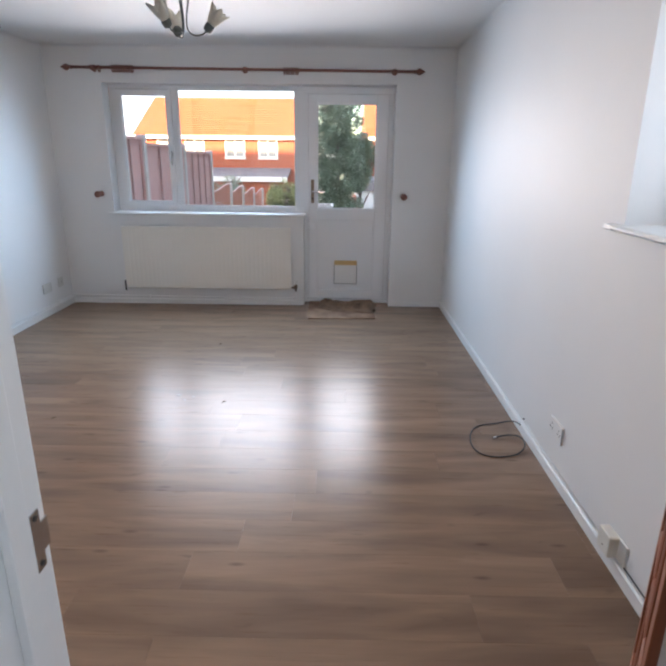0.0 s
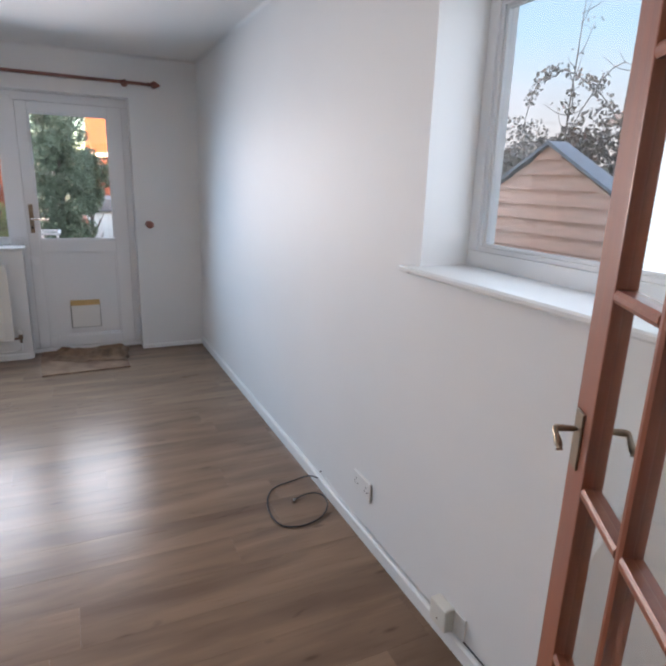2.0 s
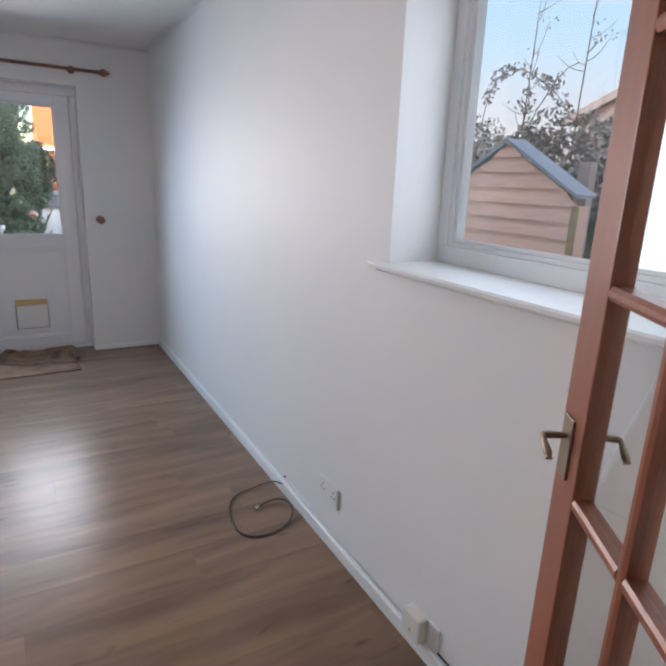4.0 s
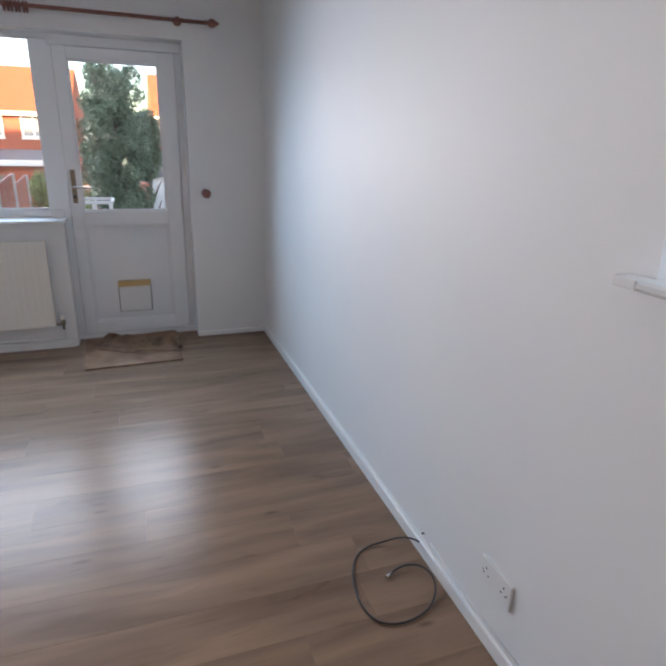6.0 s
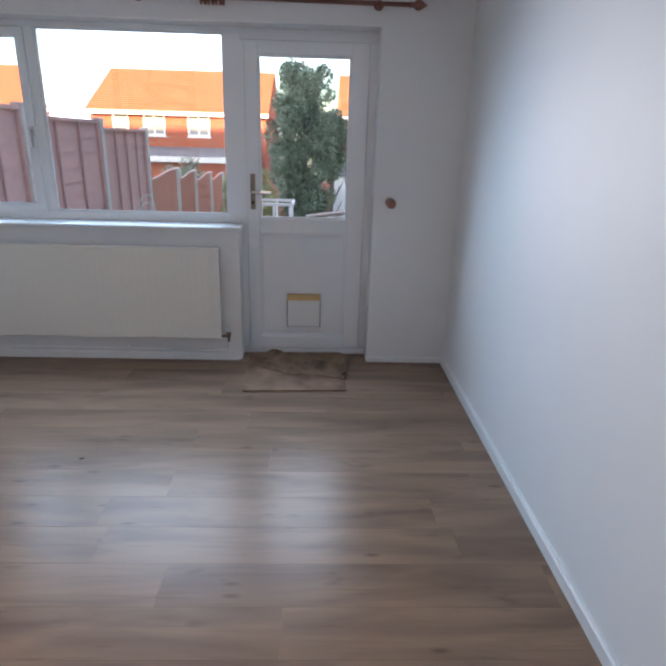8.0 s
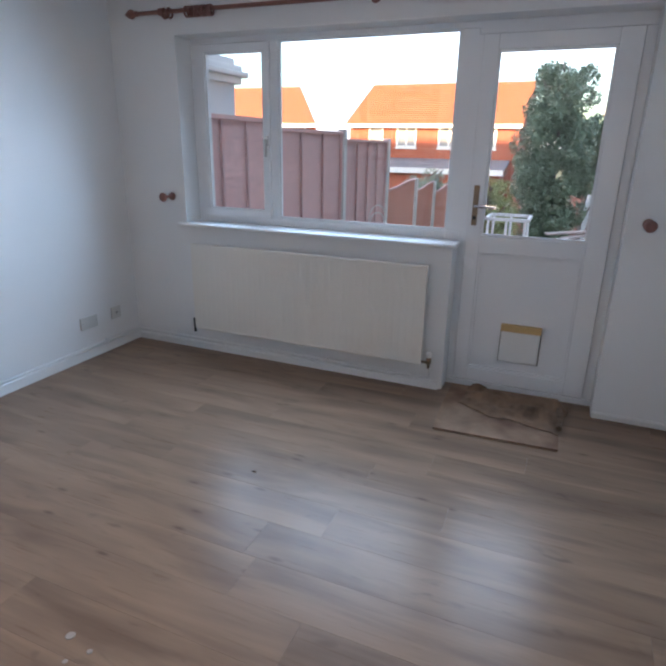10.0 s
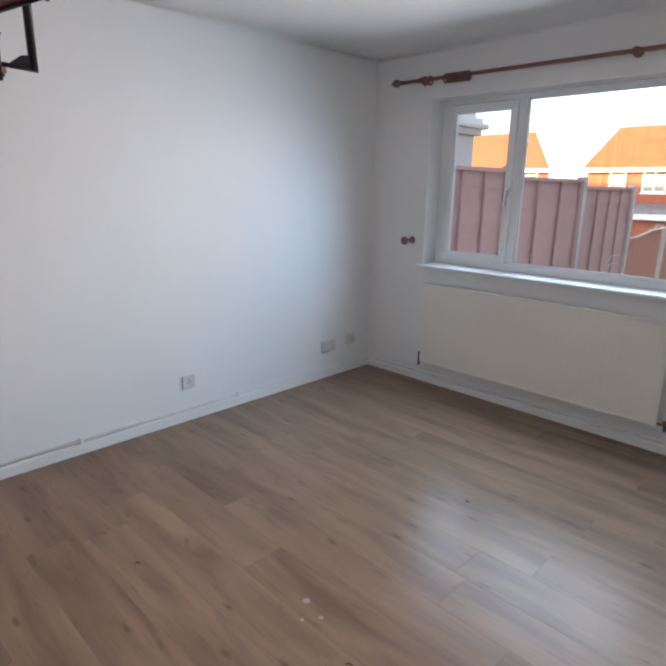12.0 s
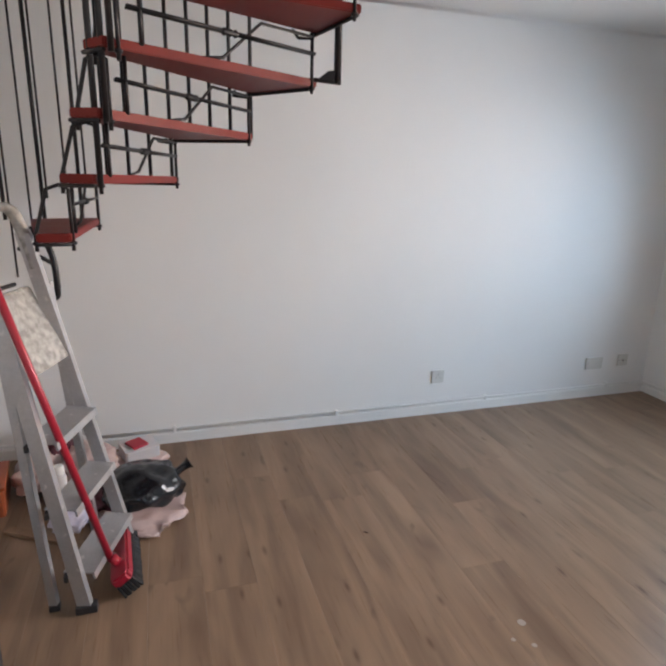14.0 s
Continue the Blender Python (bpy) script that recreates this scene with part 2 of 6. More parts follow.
BRICK_HOUSE = material("house_brick", (0.36, 0.11, 0.06), 0.9, vary=0.12, scale=3, fine=40)
PINK_BRICK = coursed("pinkish_brick", (0.44, 0.31, 0.27), (0.38, 0.26, 0.23), (0.45, 0.4, 0.36), 0.225, 0.075, 0.01, axes="yz")
BRICK = coursed("garden_brick", (0.42, 0.15, 0.09), (0.33, 0.11, 0.07), (0.4, 0.35, 0.3), 0.225, 0.075, 0.008)
TILE = coursed("clay_tile", (0.42, 0.145, 0.055), (0.37, 0.125, 0.05), (0.24, 0.08, 0.035), 0.22, 0.14, 0.015)
GREYROOF = material("grey_felt_roof", (0.17, 0.165, 0.18), 0.85, vary=0.2, scale=3, fine=30)
TRIMW = material("white_board", (0.78, 0.77, 0.74), 0.5, vary=0.04)
RENDER_W = material("white_render", (0.74, 0.75, 0.74), 0.8, vary=0.05, scale=2)
PANE_FAR = material("far_pane", (0.34, 0.36, 0.36), 0.12, vary=0.3, scale=2)
FENCE = material("faded_red_fence", (0.60, 0.37, 0.33), 0.85, vary=0.16, scale=4, fine=60, stretch=(1, 2, 9), random=0.1, bump=0.4)
FENCE2 = material("cedar_fence", (0.52, 0.21, 0.14), 0.85, vary=0.18, scale=4, fine=60, stretch=(2, 9, 1), random=0.1, bump=0.4)
FENCE_DARK = material("fence_batten", (0.50, 0.31, 0.28), 0.85, vary=0.2, scale=6)
CONCRETE = material("concrete_post", (0.64, 0.60, 0.56), 0.9, vary=0.12, scale=10, fine=90, bump=0.5)
SHED = material("shed_board", (0.60, 0.40, 0.30), 0.8, vary=0.14, scale=3, fine=60, stretch=(1, 1.5, 10), random=0.12, bump=0.4)
SHEDPOST = material("green_wood", (0.28, 0.22, 0.11), 0.85, vary=0.2, scale=6, stretch=(4, 4, 1))
FELT = material("shed_felt", (0.24, 0.26, 0.28), 0.8, vary=0.15, scale=9)
GRASS = material("grass_ground", (0.085, 0.10, 0.035), 0.95, vary=0.4, scale=1.5, fine=30, bump=0.8, stain=(0.16, 0.13, 0.08), stain_at=(0.5, 0.7), stain_scale=0.8)
PAVE = material("paving", (0.42, 0.34, 0.28), 0.9, vary=0.15, scale=3, fine=50, bump=0.5)
LEAF = material("conifer_leaf", (0.20, 0.26, 0.165), 0.6, vary=0.35, scale=3, fine=20)
LEAF2 = material("shrub_leaf", (0.30, 0.34, 0.12), 0.65, vary=0.4, scale=3, fine=20)
LEAF3 = material("ivy_leaf", (0.25, 0.22, 0.185), 0.55, vary=0.4, scale=2, fine=20)
LEAF4 = material("grey_green_leaf", (0.26, 0.30, 0.22), 0.7, vary=0.3, scale=3, fine=20)
BARK = material("bark", (0.19, 0.15, 0.125), 0.9, vary=0.3, scale=12, stretch=(4, 4, 1), bump=0.5)
PLANK = material("weathered_plank", (0.40, 0.33, 0.29), 0.85, vary=0.2, scale=6, stretch=(1, 8, 8))


def far_sky():
    """Blue evening sky away from the sun, with thin streaks of cloud and a pale band low down."""
    m = bpy.data.materials.new("far_sky")
    m.use_nodes = True
    n, l = m.node_tree.nodes, m.node_tree.links
    n.remove(n["Principled BSDF"])
    e, co, sep, high, blue = n.new("ShaderNodeEmission"), n.new("ShaderNodeTexCoord"), n.new("ShaderNodeSeparateXYZ"), n.new("ShaderNodeMapRange"), n.new("ShaderNodeValToRGB")
    l.new(co.outputs["Object"], sep.inputs[0]), l.new(sep.outputs[2], high.inputs[0]), l.new(high.outputs[0], blue.inputs[0])
    high.inputs["From Min"].default_value, high.inputs["From Max"].default_value = 8, 110
    r = blue.color_ramp.elements
    r[0].position, r[0].color = 0.0, (0.190, 0.160, 0.140, 1)
    r[1].position, r[1].color = 1.0, (0.062, 0.105, 0.150, 1)
    mid = r.new(0.28)
    mid.color = (0.120, 0.155, 0.178, 1)
    mp, t, streak, mix = n.new("ShaderNodeMapping"), n.new("ShaderNodeTexNoise"), n.new("ShaderNodeMapRange"), n.new("ShaderNodeMixRGB")
    mp.inputs["Rotation"].default_value, mp.inputs["Scale"].default_value = (0.12, 0, 0), (0.010, 0.010, 0.060)
    t.inputs["Scale"].default_value, t.inputs["Detail"].default_value = 1.0, 5
    streak.inputs["From Min"].default_value, streak.inputs["From Max"].default_value, streak.inputs["To Max"].default_value = 0.48, 0.68, 0.85
    mix.inputs[2].default_value = (0.175, 0.160, 0.162, 1)
    l.new(co.outputs["Object"], mp.inputs[0]), l.new(mp.outputs[0], t.inputs["Vector"]), l.new(t.outputs[0], streak.inputs[0]), l.new(streak.outputs[0], mix.inputs[0])
    l.new(blue.outputs[0], mix.inputs[1]), l.new(mix.outputs[0], e.inputs[0]), l.new(e.outputs[0], n["Material Output"].inputs[0])
    return m


# ---- mesh tools ----
def cube(bm, x0, x1, y0, y1, z0, z1, bevel=0.0, m=None):
    vs = [bm.verts.new((x, y, z)) for x in (x0, x1) for y in (y0, y1) for z in (z0, z1)]
    if m is not None:
        for v in vs:
            v.co = m @ v.co
    fs = [bm.faces.new([vs[k] for k in q]) for q in ((0, 1, 3, 2), (4, 6, 7, 5), (0, 4, 5, 1), (2, 3, 7, 6), (0, 2, 6, 4), (1, 5, 7, 3))]
    if bevel:
        bmesh.ops.bevel(bm, geom=list({e for f in fs for e in f.edges}), offset=bevel, segments=2, affect="EDGES", profile=0.6)
    return vs


def prism(bm, outline, axis, lo, hi):
    """An outline of 2D points pushed along an axis."""
    def at(p, w):
        return {"x": (w, p[0], p[1]), "y": (p[0], w, p[1]), "z": (p[0], p[1], w)}[axis]
    a, b = [bm.verts.new(at(p, lo)) for p in outline], [bm.verts.new(at(p, hi)) for p in outline]
    n = len(outline)
    bm.faces.new(a), bm.faces.new(b[::-1])
    for k in range(n):
        bm.faces.new((a[k], b[k], b[(k + 1) % n], a[(k + 1) % n]))
    return a + b


def tube(bm, points, radius, sides=8, smooth_steps=0, flat=1.0):
    pts = [Vector(p) for p in points]
    for _ in range(smooth_steps):
        out = [pts[0]]
        for p, q in zip(pts, pts[1:]):
            out += [p.lerp(q, 0.25), p.lerp(q, 0.75)]
        pts = out + [pts[-1]]
    rings, side = [], None
    for k, p in enumerate(pts):
        ahead = (pts[min(k + 1, len(pts) - 1)] - pts[max(k - 1, 0)]).normalized()
        side = ahead.orthogonal() if side is None else side - ahead * side.dot(ahead)
        side.normalize()
        up = ahead.cross(side)
        r = radius(k / (len(pts) - 1)) if callable(radius) else radius
        rings.append([bm.verts.new(p + r * (math.cos(a) * side + flat * math.sin(a) * up)) for a in (2 * math.pi * j / sides for j in range(sides))])
    for a, b in zip(rings, rings[1:]):
        for j in range(sides):
            f = bm.faces.new((a[j], a[(j + 1) % sides], b[(j + 1) % sides], b[j]))
            f.smooth = True
    bm.faces.new(rings[0][::-1]), bm.faces.new(rings[-1])


def lathe(bm, profile, m=None, sides=24, wavy=None):
    """Profile of (radius, height) turned round z."""
    rings = []
    for i, (r, z) in enumerate(profile):
        ring = []
        for j in range(sides):
            a = 2 * math.pi * j / sides
            rr, zz = (wavy(r, z, a, i / (len(profile) - 1)) if wavy else (r, z))
            v = Vector((max(rr, 1e-4) * math.cos(a), max(rr, 1e-4) * math.sin(a), zz))
            ring.append(bm.verts.new(m @ v if m is not None else v))
        rings.append(ring)
    for a, b in zip(rings, rings[1:]):
        for j in range(sides):
            f = bm.faces.new((a[j], a[(j + 1) % sides], b[(j + 1) % sides], b[j]))
            f.smooth = True
    if not wavy:
        bm.faces.new(rings[0][::-1]), bm.faces.new(rings[-1])


def finish(name, bm, mat):
    bmesh.ops.recalc_face_normals(bm, faces=bm.faces)
    me = bpy.data.meshes.new(name)
    bm.to_mesh(me)
    bm.free()
    me.materials.append(mat)
    return new(name, me)


def part(name, bm, mat, parent=None, label=""):
    ob = finish(name, bm, mat)
    ob.parent = parent
    return tagged(ob, label)


def boxpart(name, mat, parent, x0, x1, y0, y1, z0, z1, bevel=0.0, label=""):
    bm = bmesh.new()
    cube(bm, x0, x1, y0, y1, z0, z1, bevel)
    return part(name, bm, mat, parent, label)


def thing(name, at, label, category, group=""):
    ob = new(name)
    ob.matrix_basis = at if isinstance(at, Matrix) else Matrix.Translation(at)
    return tagged(ob, label, category, group)


def setting(name, bm, mat):
    return tagged(finish(name, bm, mat), kind="structure")


def raw(name, verts, faces, mat, parent=None):
    me = bpy.data.meshes.new(name)
    me.from_pydata(verts, [], faces)
    me.materials.append(mat)
    ob = new(name, me)
    ob.parent = parent
    return ob


# ---- the room ----
XW, XE, YN, YS = -2.125, 1.70, 6.08, 1.10      # inner faces of the west, east, north and south walls
TOP = 2.43
WIN_L, DOOR_L, DOOR_R, HEAD = -1.60, 0.28, 1.155, 2.11
SILL = 0.93
FRAME_Y = 6.24                                # room side of the frames in the north wall
SW0, SW1, SWZ = 1.42, 2.578, 1.240            # the east window: two ends and its sill
GAP_L, GAP_R, GAP_TOP = 0.283, 1.095, 2.02    # the inner doorway in the south wall

bm = bmesh.new()
cube(bm, XW - 0.3, WIN_L, YN, YN + 0.3, -0.25, 2.8)
cube(bm, WIN_L, DOOR_L, YN, YN + 0.3, -0.25, SILL - 0.022)
cube(bm, WIN_L, DOOR_R, YN, YN + 0.3, HEAD, 2.8)
cube(bm, DOOR_R, XE + 0.31, YN, YN + 0.3, -0.25, 2.8)
cube(bm, DOOR_L, DOOR_R, YN, YN + 0.3, -0.25, -0.02)
setting("wall_north", bm, WALL)
bm = bmesh.new()
cube(bm, XE, XE + 0.31, -1.4, -0.9, -0.25, 2.8)
cube(bm, XE, XE + 0.31, 0.3, SW0, -0.25, 2.8)
# unseen opening added in the hall wall, where the hall lamp stands
cube(bm, XE, XE + 0.31, -0.9, 0.3, -0.25, 1.1)
cube(bm, XE, XE + 0.31, -0.9, 0.3, HEAD, 2.8)
cube(bm, XE, XE + 0.31, SW1, YN, -0.25, 2.8)
cube(bm, XE, XE + 0.31, SW0, SW1, -0.25, SWZ - 0.024)
cube(bm, XE, XE + 0.31, SW0, SW1, HEAD, 2.8)
setting("wall_east", bm, WALL)
bm = bmesh.new()
cube(bm, XW - 0.3, XW, -1.4, YN, -0.25, 5.0)
setting("wall_west", bm, WALL)
bm = bmesh.new()
cube(bm, XW, GAP_L - 0.03, YS - 0.12, YS, 0, 2.8)
cube(bm, GAP_R + 0.03, XE, YS - 0.12, YS, 0, 2.8)
cube(bm, GAP_L - 0.03, GAP_R + 0.03, YS - 0.12, YS, GAP_TOP + 0.03, 2.8)
setting("wall_south", bm, WALL)
bm = bmesh.new()
cube(bm, XW - 0.3, XE + 0.31, -1.6, -1.4, -0.25, 2.8)
setting("wall_hall", bm, WALL)

# ceiling, open over the spiral stairs
SX0, SX1, SY0, SY1 = XW, -0.02, 1.25, 3.55
bm = bmesh.new()
cube(bm, SX1, XE, SY0, SY1, TOP, 2.66)
cube(bm, XW, XE, SY1, YN, TOP, 2.66)
cube(bm, XW, XE, YS, SY0, TOP, 2.66)
setting("ceiling", bm, CEIL)
bm = bmesh.new()
cube(bm, XW, XE, -1.4, YS - 0.12, TOP, 2.66)
setting("ceiling", bm, CEIL)
bm = bmesh.new()
cube(bm, SX1, SX1 + 0.1, SY0 - 0.1, SY1 + 0.1, 2.67, 4.9)
cube(bm, SX0, SX1, SY1, SY1 + 0.1, 2.67, 4.9)
cube(bm, SX0, SX1, SY0 - 0.1, SY0, 2.67, 4.9)
setting("wall_landing", bm, WALL)
bm = bmesh.new()
cube(bm, SX0, SX1 + 0.1, SY0 - 0.1, SY1 + 0.1, 4.9, 5.0)
setting("ceiling", bm, CEIL)

# coved joint between walls and ceiling
def cove(x0, y0, x1, y1, inx, iny, r=0.016):
    bm = bmesh.new()
    prof = [(0, 0)] + [(r - r * math.sin(k * math.pi / 24), r - r * math.cos(k * math.pi / 24)) for k in range(13)]
    ends = [[bm.verts.new((x + inx * (p if inx else 0), y + iny * (p if iny else 0), TOP - q)) for p, q in prof] for x, y in ((x0, y0), (x1, y1))]
    n = len(prof)
    for k in range(n):
        f = bm.faces.new((ends[0][k], ends[1][k], ends[1][(k + 1) % n], ends[0][(k + 1) % n]))
        f.smooth = k > 0
    bm.faces.new(ends[0]), bm.faces.new(ends[1][::-1])
    setting("trim", bm, WALL)


cove(XW + 0.001, YN - 0.001, XE - 0.001, YN - 0.001, 0, -1)
cove(XE - 0.001, YS + 0.05, XE - 0.001, YN - 0.05, -1, 0)
cove(XW + 0.001, SY1 + 0.01, XW + 0.001, YN - 0.05, 1, 0)

# our own house round and above the room
bm = bmesh.new()
cube(bm, XW - 0.31, XE + 0.32, -2.6, YN + 0.31, 5.1, 5.2)
# ridge runs on west past the house, unseen, to shade the houses opposite
prism(bm, [(-2.9, 5.2), (YN + 0.6, 5.2), (1.9, 7.6)], "x", -40.0, XE + 0.6)
setting("roof", bm, GREYROOF)
bm = bmesh.new()
cube(bm, SX1 + 0.12, XE + 0.31, -1.6, YN + 0.3, 2.82, 5.09)
cube(bm, XW - 0.3, SX1 + 0.1, SY1 + 0.12, YN + 0.3, 2.82, 5.09)
setting("wall_upper", bm, BRICK)
# unseen block added under the lengthened roof, only to cast shade
bm = bmesh.new()
cube(bm, -40.0, XW - 0.32, -2.6, YN + 0.29, -0.25, 5.19)
setting("wall_shade_block", bm, BRICK)

# skirting boards and the pipe that runs above them
def skirting(x0, y0, x1, y1, inx, iny, h=0.07, t=0.018):
    bm = bmesh.new()
    out = [(0, 0), (t, 0), (t, h - 0.008), (t - 0.006, h), (0, h)]
    ends = [[bm.verts.new((x + inx * p, y + iny * p, q)) for p, q in out] for x, y in ((x0, y0), (x1, y1))]
    for k in range(5):
        bm.faces.new((ends[0][k], ends[1][k], ends[1][(k + 1) % 5], ends[0][(k + 1) % 5]))
    bm.faces.new(ends[0]), bm.faces.new(ends[1][::-1])
    setting("baseboard", bm, GLOSS)


skirting(XE - 0.001, YS, XE - 0.001, YN, -1, 0, 0.058)
skirting(XW + 0.001, YS, XW + 0.001, YN, 1, 0, 0.066)
skirting(XW + 0.02, YN - 0.001, DOOR_L - 0.02, YN - 0.001, 0, -1, 0.05)
skirting(DOOR_R + 0.002, YN - 0.001, XE - 0.02, YN - 0.001, 0, -1, 0.036, 0.014)
skirting(XW + 0.02, YS + 0.001, GAP_L - 0.07, YS + 0.001, 0, 1)

pipe = thing("heating_pipe", (0, 0, 0), "thin white painted heating pipe clipped just above the skirting board", "pipe")
bm = bmesh.new()
tube(bm, [(XW + 0.017, 1.15, 0.082), (XW + 0.017, 5.98, 0.082), (XW + 0.03, 6.05, 0.081), (XW + 0.1, YN - 0.017, 0.08), (-1.55, YN - 0.017, 0.078), (0.1, YN - 0.017, 0.070), (0.20, YN - 0.03, 0.085), (0.205, YN - 0.05, 0.15)], 0.0085, 10)
part("tube", bm, GLOSS, pipe)
for y in (2.63, 3.615, 4.69, 5.72):
    bm = bmesh.new()
    cube(bm, XW + 0.0015, XW + 0.03, y - 0.008, y + 0.008, 0.066, 0.098, 0.003)
    part("clip", bm, GLOSS, pipe)
for x in (-1.32, -0.5):
    bm = bmesh.new()
    cube(bm, x - 0.008, x + 0.008, YN - 0.03, YN - 0.0015, 0.06, 0.09, 0.003)
    part("clip", bm, GLOSS, pipe)

# ---- inner doorway: lining, stops, strike plate and architrave ----
bm = bmesh.new()
cube(bm, GAP_L - 0.029, GAP_L, YS - 0.135, YS + 0.004, 0, GAP_TOP, 0.002)
cube(bm, GAP_R, GAP_R + 0.029, YS - 0.135, YS + 0.004, 0, GAP_TOP, 0.002)
cube(bm, GAP_L - 0.029, GAP_R + 0.029, YS - 0.135, YS + 0.004, GAP_TOP, GAP_TOP + 0.029, 0.002)
setting("door_1_lining", bm, GLOSS)
bm = bmesh.new()
cube(bm, GAP_L + 0.0005, GAP_L + 0.013, YS - 0.085, YS - 0.045, 0, GAP_TOP - 0.001, 0.002)
cube(bm, GAP_R - 0.013, GAP_R - 0.0005, YS - 0.085, YS - 0.045, 0, GAP_TOP - 0.001, 0.002)
setting("trim", bm, GLOSS)
bm = bmesh.new()
for s in (-1, 1):
    y0, y1 = (YS - 0.155, YS - 0.137) if s < 0 else (YS + 0.005, YS + 0.02)
    if s > 0:
        cube(bm, GAP_R + 0.008, GAP_R + 0.06, y0, y1, 0, GAP_TOP + 0.05, 0.003)
        cube(bm, GAP_L - 0.06, GAP_L - 0.008, y0, y1, 0, GAP_TOP + 0.05, 0.003)
    else:
        cube(bm, GAP_L - 0.06, GAP_L - 0.008, y0, y1, 0, GAP_TOP + 0.05, 0.003)
setting("trim", bm, GLOSS)
strike = thing("strike_plate", (GAP_L, YS - 0.018, 1.0), "small grey metal strike plate screwed to the white door lining", "door hardware")
bm = bmesh.new()
cube(bm, 0.0004, 0.0022, -0.010, 0.010, -0.042, 0.042, 0.0006)
cube(bm, 0.0004, 0.0022, 0.0103, 0.025, -0.021, 0.021, 0.0006)
part("plate", bm, CHROME, strike)
for z in (-0.033, 0.033):
    bm = bmesh.new()
    lathe(bm, [(0.004, 0), (0.0035, 0.0012)], Matrix.Translation((0.0025, 0, z)) @ pose(0, 0, 0, 0, 90, 0), 10)
    part("screw", bm, DARK, strike)

# ---- the open glazed door ----
def glazed_door():
    W, H, T = 0.718, 1.98, 0.040
    turn = math.degrees(math.atan2(1.69 - 1.085, 1.493 - 1.10))
    d = thing("glazed_door", pose(1.10, 1.085, 0.008, 0, 0, turn), "varnished red-brown hardwood door with fifteen clear panes, standing open", "door")
    s, top, low = 0.09, 0.085, 0.254
    rows = [low, 0.614, 0.974, 1.333, 1.694, H - top]
    cols = [s + (W - 2 * s) * j / 3 for j in range(4)]
    boxpart("stile", DOOR, d, 0, s, -T / 2, T / 2, 0, H, 0.003)
    boxpart("stile", DOOR, d, W - s, W, -T / 2, T / 2, 0, H, 0.003)
    boxpart("rail", DOOR, d, s, W - s, -T / 2, T / 2, 0, low, 0.002)
    boxpart("rail", DOOR, d, s, W - s, -T / 2, T / 2, H - top, H, 0.002)
    gx, gz = W - 2 * s, H - top - low
    for x in cols[1:-1]:
        bm = bmesh.new()
        prism(bm, [(x - 0.011, -T / 2 + 0.004), (x - 0.004, -T / 2 + 0.0005), (x + 0.004, -T / 2 + 0.0005), (x + 0.011, -T / 2 + 0.004), (x + 0.011, T / 2 - 0.004), (x + 0.004, T / 2 - 0.0005), (x - 0.004, T / 2 - 0.0005), (x - 0.011, T / 2 - 0.004)], "z", low, H - top)
        part("glazing_bar", bm, DOOR, d)
    for k in range(1, 5):
        z = rows[k]
        for j in range(len(cols) - 1):
            x0, x1 = cols[j] + (0.011 if j else 0), cols[j + 1] - (0.011 if j < len(cols) - 2 else 0)
            bm = bmesh.new()
            prism(bm, [(-T / 2 + 0.004, z - 0.011), (-T / 2 + 0.0005, z - 0.004), (-T / 2 + 0.0005, z + 0.004), (-T / 2 + 0.004, z + 0.011), (T / 2 - 0.004, z + 0.011), (T / 2 - 0.0005, z + 0.004), (T / 2 - 0.0005, z - 0.004), (T / 2 - 0.004, z - 0.011)], "x", x0, x1)
            part("glazing_bar", bm, DOOR, d)
    for i in range(5):
        for j in range(len(cols) - 1):
            x0, x1 = cols[j] + (0.011 if j else 0), cols[j + 1] - (0.011 if j < len(cols) - 2 else 0)
            z0, z1 = rows[i] + (0.011 if i else 0), rows[i + 1] - (0.011 if i < 4 else 0)
            g = boxpart("pane", GLASS_IN, d, x0 - 0.005, x1 + 0.005, -0.002, 0.002, z0 - 0.005, z1 + 0.005)
            g.visible_shadow = False
    for side in (1, -1):
        h = new("handle")
        h.parent = d
        h.matrix_basis = pose(W - 0.036, side * T / 2, 1.055)
        bm = bmesh.new()
        cube(bm, -0.02, 0.02, 0 if side > 0 else -0.005, 0.005 if side > 0 else 0, -0.055, 0.055, 0.002)
        part("backplate", bm, BRASS, h)
        bm = bmesh.new()
        tube(bm, [(0, side * 0.006, 0.02), (0, side * 0.040, 0.02), (-0.006, side * 0.046, 0.02), (-0.020, side * 0.045, 0.012), (-0.036, side * 0.044, 0.003), (-0.041, side * 0.044, 0.0), (-0.044, side * 0.044, -0.003)], lambda f: 0.0042 + 0.0028 * abs(math.sin(7.5 * f)), 12, 1)
        part("lever", bm, BRASS, h)
    bm = bmesh.new()
    cube(bm, W, W + 0.002, -0.011, 0.011, 0.93, 1.08, 0.0005)
    part("latch_plate", bm, BRASS, d)
    for z in (0.2, 1.0, 1.75):
        bm = bmesh.new()
        tube(bm, [(-0.006, -T / 2 - 0.004, z - 0.04), (-0.006, -T / 2 - 0.004, z + 0.04)], 0.006, 10)
        part("hinge", bm, BRASS, d)


glazed_door()

